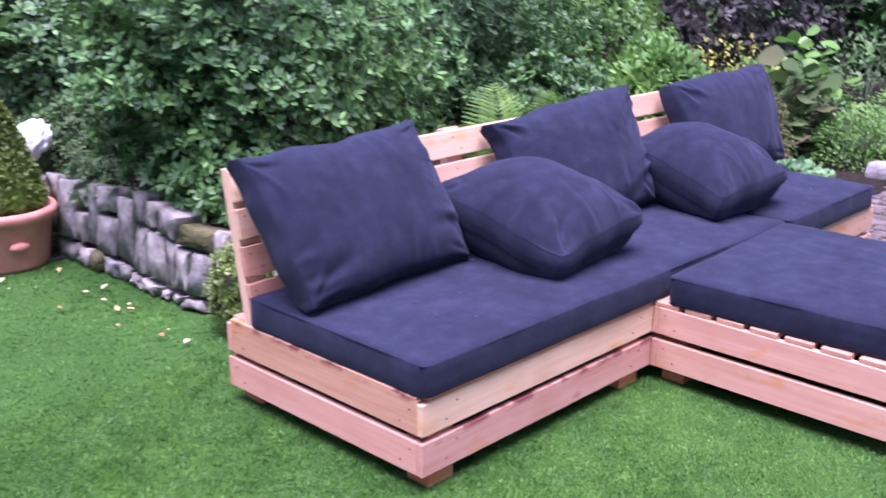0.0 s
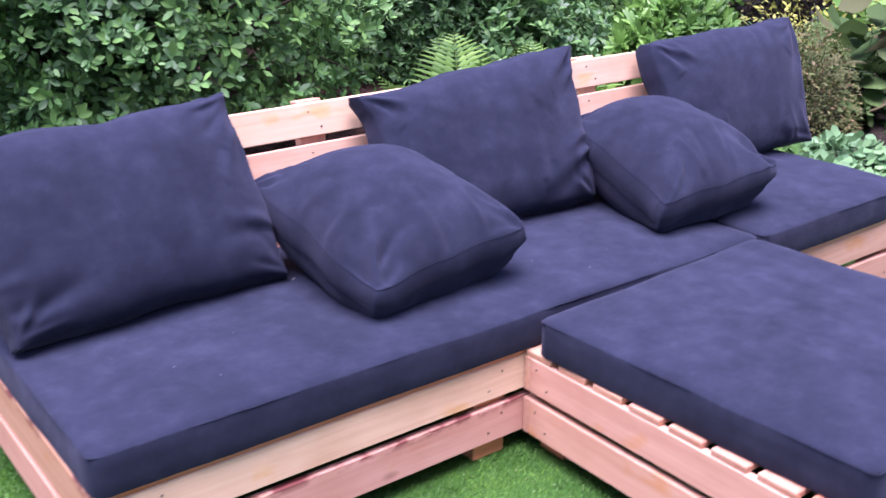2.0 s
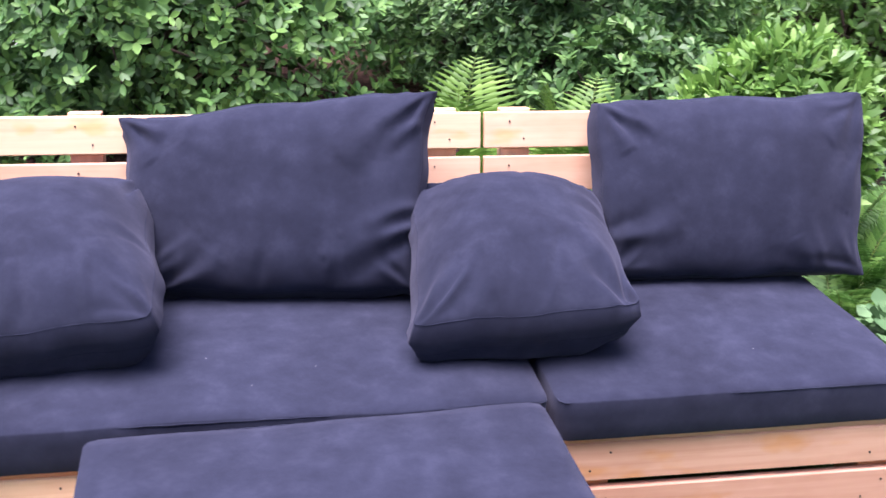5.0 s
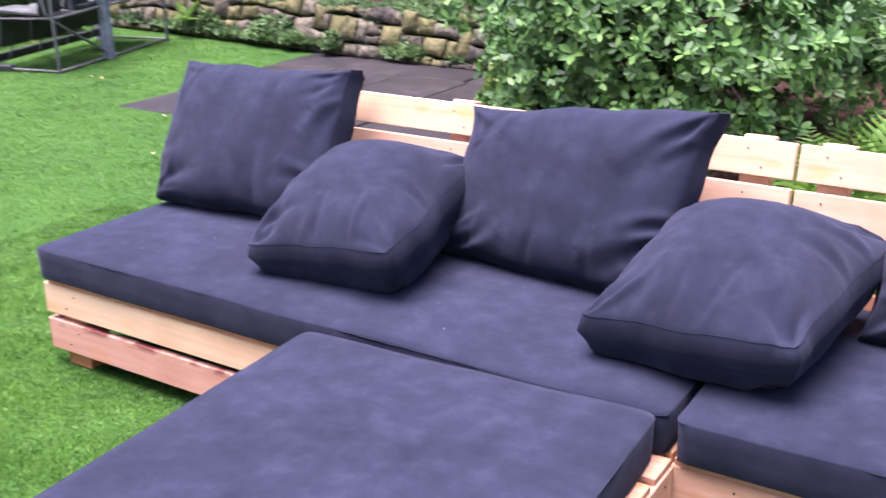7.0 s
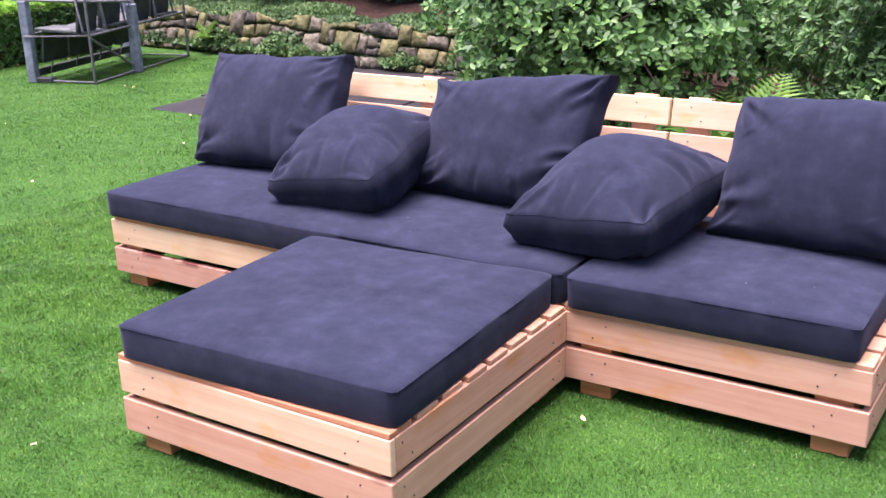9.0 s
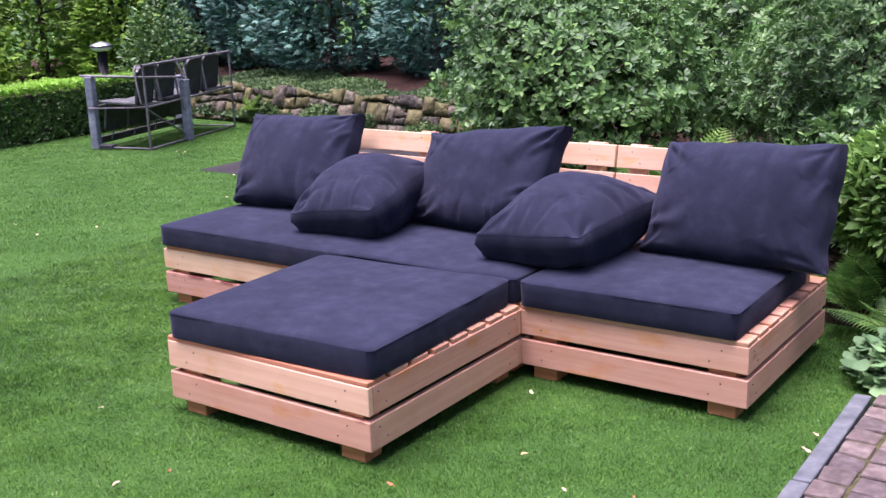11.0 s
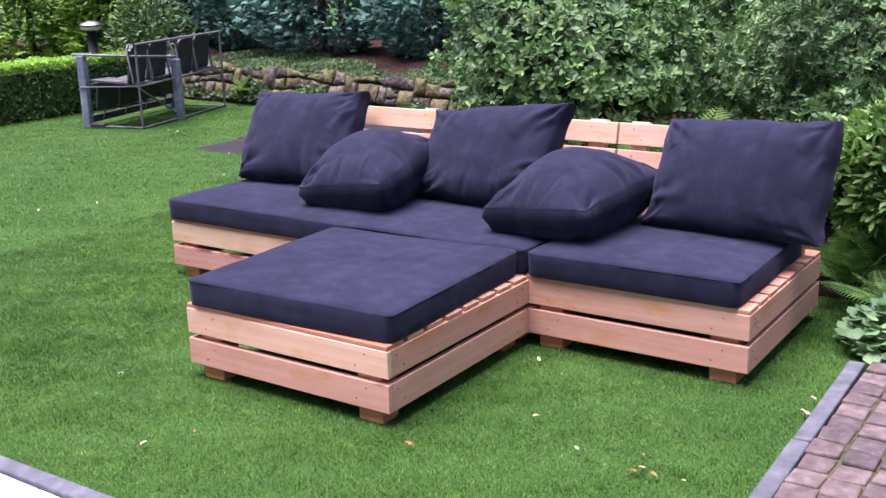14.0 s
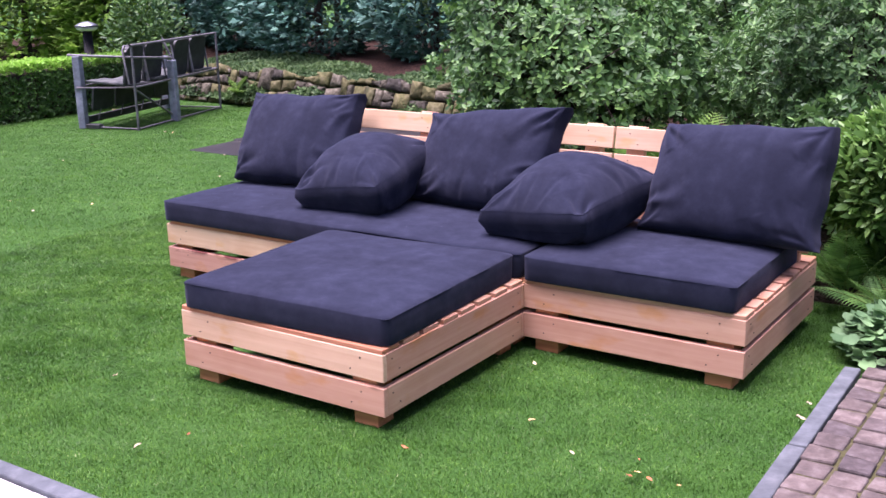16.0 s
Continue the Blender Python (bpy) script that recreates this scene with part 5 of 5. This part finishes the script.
clump("leafy_shrub", "green leafy shrub between conifers and hedge", (-7.0, 6.0, 0.0), (0.75, 0.5, 1.5), 2600, 0.09, L_SHRUB2, 85, OVAL_V, OVAL_F, category="shrub")

# ground cover on the far bank
g = np.random.default_rng(86)
Vs, Fs, n0 = [], [], 0
gw = random.Random(31)
creep = [(gw.uniform(-6.5, 0.3), 5.5 + gw.uniform(0.02, 0.22), gw.uniform(0.08, 0.26), gw.uniform(0.05, 0.10), gw.uniform(0.05, 0.13), 110) for _ in range(40)]
for cx, cy, rx, ry, hh, n in ((-5.0, 5.90, 0.85, 0.45, 0.17, 2400), (-4.1, 5.85, 0.6, 0.42, 0.17, 1700), (-3.1, 5.80, 0.50, 0.36, 0.15, 1300), (-2.1, 5.7, 0.35, 0.28, 0.16, 700), (-6.4, 5.9, 0.6, 0.4, 0.22, 900), (-1.0, 5.7, 0.4, 0.35, 0.3, 700), (-3.6, 5.56, 0.40, 0.18, 0.22, 700), (-4.6, 5.60, 0.5, 0.18, 0.22, 800), (-2.85, 5.47, 0.10, 0.10, 0.14, 110), (-3.3, 5.42, 0.12, 0.07, 0.10, 120), (-5.2, 6.35, 1.0, 0.35, 0.10, 1500), (-3.9, 6.2, 0.6, 0.25, 0.09, 800), (-2.4, 6.1, 0.5, 0.25, 0.09, 600), *creep):
    a, q = g.uniform(0, 6.28, n), np.sqrt(g.uniform(0, 1, n))
    X = cx + rx * q * np.cos(a)
    Y = cy - 5.5 + far_y(cx) + ry * q * np.sin(a)
    Z = np.maximum(bed_z(X, Y), 0.05) + hh * (1 - q ** 2) * g.uniform(0.4, 1, n)
    P = np.c_[X, Y, Z]
    V, F = rosettes(P, np.c_[g.normal(size=(n, 2)) * .4, np.ones(n)] + np.array((0, -.5, 0)), 6, 0.045, SMALL_V, SMALL_F, (10, 60))
    Vs.append(V)
    Fs.append(F + n0)
    n0 += len(V)
tagged(tri_object("ground_cover", np.vstack(Vs), np.vstack(Fs), L_COVER), "low green ground cover creeping over the bank", "ground cover", kind="stuff")


# ---- old garden seat ----
def rounded_panel(w, h, t, r, bow=0.02):
    bm = bmesh.new()
    bmesh.ops.create_cube(bm, size=1)
    bmesh.ops.scale(bm, vec=(w, t, h), verts=bm.verts)
    ed = [e for e in bm.edges if abs((e.verts[0].co - e.verts[1].co).y) > t * 0.9]
    bmesh.ops.bevel(bm, geom=ed, offset=r, segments=5, affect="EDGES", profile=0.5)
    return bm


seat = thing("garden_bench", "weathered steel garden bench with dark panels and posts", "bench", (-4.20, 3.38, GZ))
seat.matrix_basis = pose(-4.258, 3.428, GZ, 0, 0, 107) @ Matrix.Diagonal((1.16, 1.17, 1.0, 1.0))
# local x runs along the bench, local y across it towards the hedge
for x, y, h in ((0.04, 0.57, 0.73), (0.60, -0.01, 0.64), (1.42, 0.57, 0.60)):
    part("wooden_post", box_bm(0.064, 0.072, h, 0.006), OLD_WOOD, seat, "grey weathered wooden post", pose(x, y, h / 2))
part("foot_block", box_bm(0.07, 0.14, 0.05, 0.008), DARK_PANEL, seat, "", pose(0.04, 0.46, 0.025))
part("base_plank", box_bm(1.36, 0.03, 0.07, 0.004), DARK_PANEL, seat, "dark stained plank", pose(0.74, 0.55, 0.085))
tubes("arm_rail", [([(0.04, 0.66, 0.74), (0.0, 0.0, 0.725), (0.60, -0.01, 0.665)], 0.013)], OLD_STEEL, seat)
for x, h in ((0.0, 0.84), (1.46, 0.855)):
    tubes("leg", [([(x, 0.0, 0.0), (x, 0.0, h)], 0.011)], OLD_STEEL, seat)
tubes("base_rail", [([(0.04, 0.52, 0.02), (0.0, 0.0, 0.015), (0.60, 0.0, 0.02), (1.46, 0.0, 0.02), (1.46, 0.57, 0.02)], 0.010)], OLD_STEEL, seat)
tubes("brace", [([(0.02, 0.03, 0.42), (0.56, 0.0, 0.08)], 0.010)], OLD_STEEL, seat)
tubes("seat_rail", [([(0.0, 0.0, 0.43), (1.46, 0.0, 0.46), (1.46, 0.57, 0.46), (0.0, 0.57, 0.42), (0.0, 0.0, 0.43)], 0.012), ([(0.60, 0.0, 0.445), (0.60, 0.57, 0.44)], 0.010)], OLD_STEEL, seat)
tubes("top_rail", [([(0.0, 0.06, 0.77), (0.05, 0.08, 0.815), (1.46, 0.10, 0.825)], 0.013), ([(-0.02, 0.0, 0.84), (1.50, 0.02, 0.855)], 0.013), ([(0.62, -0.01, 0.64), (0.62, 0.08, 0.87)], 0.011)], OLD_STEEL, seat)
for k, x in enumerate((0.20, 0.55, 0.92, 1.27)):
    part("seat_panel", rounded_panel(0.32, 0.50, 0.018, 0.04), SEAT_PANEL, seat, "mossy grey seat panel", pose(x, 0.28, 0.455 + 0.008 * (k % 2), 90 + (4, -3, 5, -2)[k], (2, -3, 2, -1)[k], 0))
for k, x in enumerate((0.14, 0.45, 0.92, 1.22)):
    part("back_panel", rounded_panel(0.27, 0.40, 0.022, 0.06), DARK_PANEL, seat, "dark rounded back panel", pose(x, 0.09, 0.63 + 0.010 * (k % 2), 8, 0, (3, -2, 2, -3)[k]))
    tubes("panel_frame", [([(x - 0.14, 0.05, 0.46), (x - 0.145, 0.085, 0.79), (x - 0.10, 0.10, 0.83), (x + 0.10, 0.10, 0.83), (x + 0.145, 0.085, 0.79), (x + 0.14, 0.05, 0.46)], 0.009)], OLD_STEEL, seat)
for k, x in enumerate((0.20, 0.54, 0.88, 1.20)):
    part("hanging_panel", rounded_panel(0.31, 0.25, 0.018, 0.03), DARK_PANEL, seat, "dark hanging panel", pose(x, 0.46, 0.305, (8, 4, 9, 5)[k], 0, 0))
    tubes("hanger", [([(x - 0.06, 0.45, 0.19), (x - 0.06, 0.48, 0.08)], 0.006)], OLD_STEEL, seat)


# ---- fallen leaves ----
def fallen(label, x, y, s, material, seed, z=GZ):
    g = random.Random(seed)
    V = OVAL_V * np.array((s, s * 1.1, s * 1.6)) + np.array((-s / 2, 0, 0))
    V[:, 2] += np.array([g.uniform(0, s * .22) for _ in V])
    ob = tri_object("fallen_leaf", V, OVAL_F, material)
    ob.matrix_basis = pose(x, y, z + 0.022, g.uniform(-12, 12), g.uniform(-12, 12), g.uniform(0, 360))
    tagged(ob, label, "leaf", "fallen leaves on the lawn")


SOFA_BOXES = ((0, 3.05, -0.02, 0.94), (1.14, 2.15, -0.97, 0))


def on_lawn(x, y):
    if any(a < x < b and c < y < d for a, b, c, d in SOFA_BOXES):
        return False
    return x < 3.27 and y > -1.78 and y < 5.4 and float(bed_z(np.array(x), np.array(y))) < -0.05 and not (-3.03 < x < 1.1 and 2.8 < y < 6.0)


for x, y, s, m_, lab in ((1.49, -1.49, 0.05, PETAL, "pale"), (2.25, -0.17, 0.045, PETAL, "pale"), (3.27, -0.15, 0.055, PETAL, "pale"), (1.57, -1.34, 0.03, DEADRED, "rust red"), (2.25, -1.04, 0.04, DEADRED, "rust red"), (2.50, -0.64, 0.04, DEADLEAF, "yellow brown"), (2.73, -0.79, 0.03, PETAL, "pale"), (2.95, -0.84, 0.045, DEADRED, "rust red"), (2.96, -0.81, 0.04, DEADLEAF, "yellow brown"), (3.01, -0.83, 0.04, DEADRED, "rust red"), (2.93, -0.72, 0.025, DEADRED, "rust red"), (3.26, -0.01, 0.035, PETAL, "pale"), (2.09, -0.19, 0.025, DEADLEAF, "yellow brown"), (3.10, -0.82, 0.025, DEADLEAF, "yellow brown")):
    fallen(lab + " fallen leaf on the lawn", x, y, s * 0.75, m_, int(x * 1000 + y * 70))
g = random.Random(9)
count = 0
while count < 46:
    x, y = g.uniform(-6, 3.2), g.uniform(-1.7, 5.2)
    if on_lawn(x, y) and not (x > 1.2 and y < 0.3):
        m_, lab = g.choice(((PETAL, "pale"), (DEADLEAF, "yellow brown"), (DEADRED, "rust red"), (DEADLEAF, "yellow brown")))
        fallen(lab + " fallen leaf on the lawn", x, y, g.uniform(0.025, 0.055), m_, count + 500)
        count += 1
for i in range(18):
    y = g.uniform(1.3, 2.7)
    x = float(wall_x(np.array(y))) - g.uniform(0.05, 0.40) - 0.08
    m_, lab = g.choice(((PETAL, "pale"), (DEADLEAF, "yellow brown"), (DEADRED, "rust red")))
    fallen(lab + " fallen leaf below the stone wall", x, y, g.uniform(0.02, 0.048), m_, i + 900)


# ---- grass ----
def grass(name, label, x0, x1, y0, y1, n, h, w, seed):
    g = np.random.default_rng(seed)
    X, Y = g.uniform(x0, x1, n), g.uniform(y0, y1, n)
    keep = (bed_z(X, Y) < -0.05) & ~((X > -2.91 - 0.08 * (Y - 2.8)) & (X < 0.55) & (Y > 2.82) & (Y < 6.1)) & (Y > -1.79) & (X < 3.285) & (Y < 5.55)
    X, Y = X[keep], Y[keep]
    n = len(X)
    a = g.uniform(0, 6.283, n)
    lean = g.uniform(0.2, 1.1, n) * h
    hh = h * g.uniform(0.55, 1.15, n) * (1 + 0.25 * vnoise(np.c_[X, Y, 0 * X], 5, 3))
    ww = w * g.uniform(0.7, 1.2, n)
    b = a + 1.57 + g.uniform(-.6, .6, n)
    base = np.c_[X, Y, np.full(n, GZ - 0.002)]
    sx = np.c_[np.cos(b) * ww / 2, np.sin(b) * ww / 2, 0 * b]
    tip = base + np.c_[np.cos(a) * lean, np.sin(a) * lean, hh]
    V = np.stack([base - sx, base + sx, tip], 1).reshape(-1, 3)
    F = np.arange(3 * n).reshape(-1, 3)
    tagged(tri_object(name, V, F, BLADE), label, "grass", kind="stuff")


grass("grass", "short dense green lawn grass round the sofa", -1.2, 3.3, -1.83, 1.3, 430000, 0.013, 0.0036, 1)
grass("grass", "short green lawn grass stretching to far wall", -6.2, 0.8, -1.83, 5.6, 420000, 0.014, 0.0056, 2)
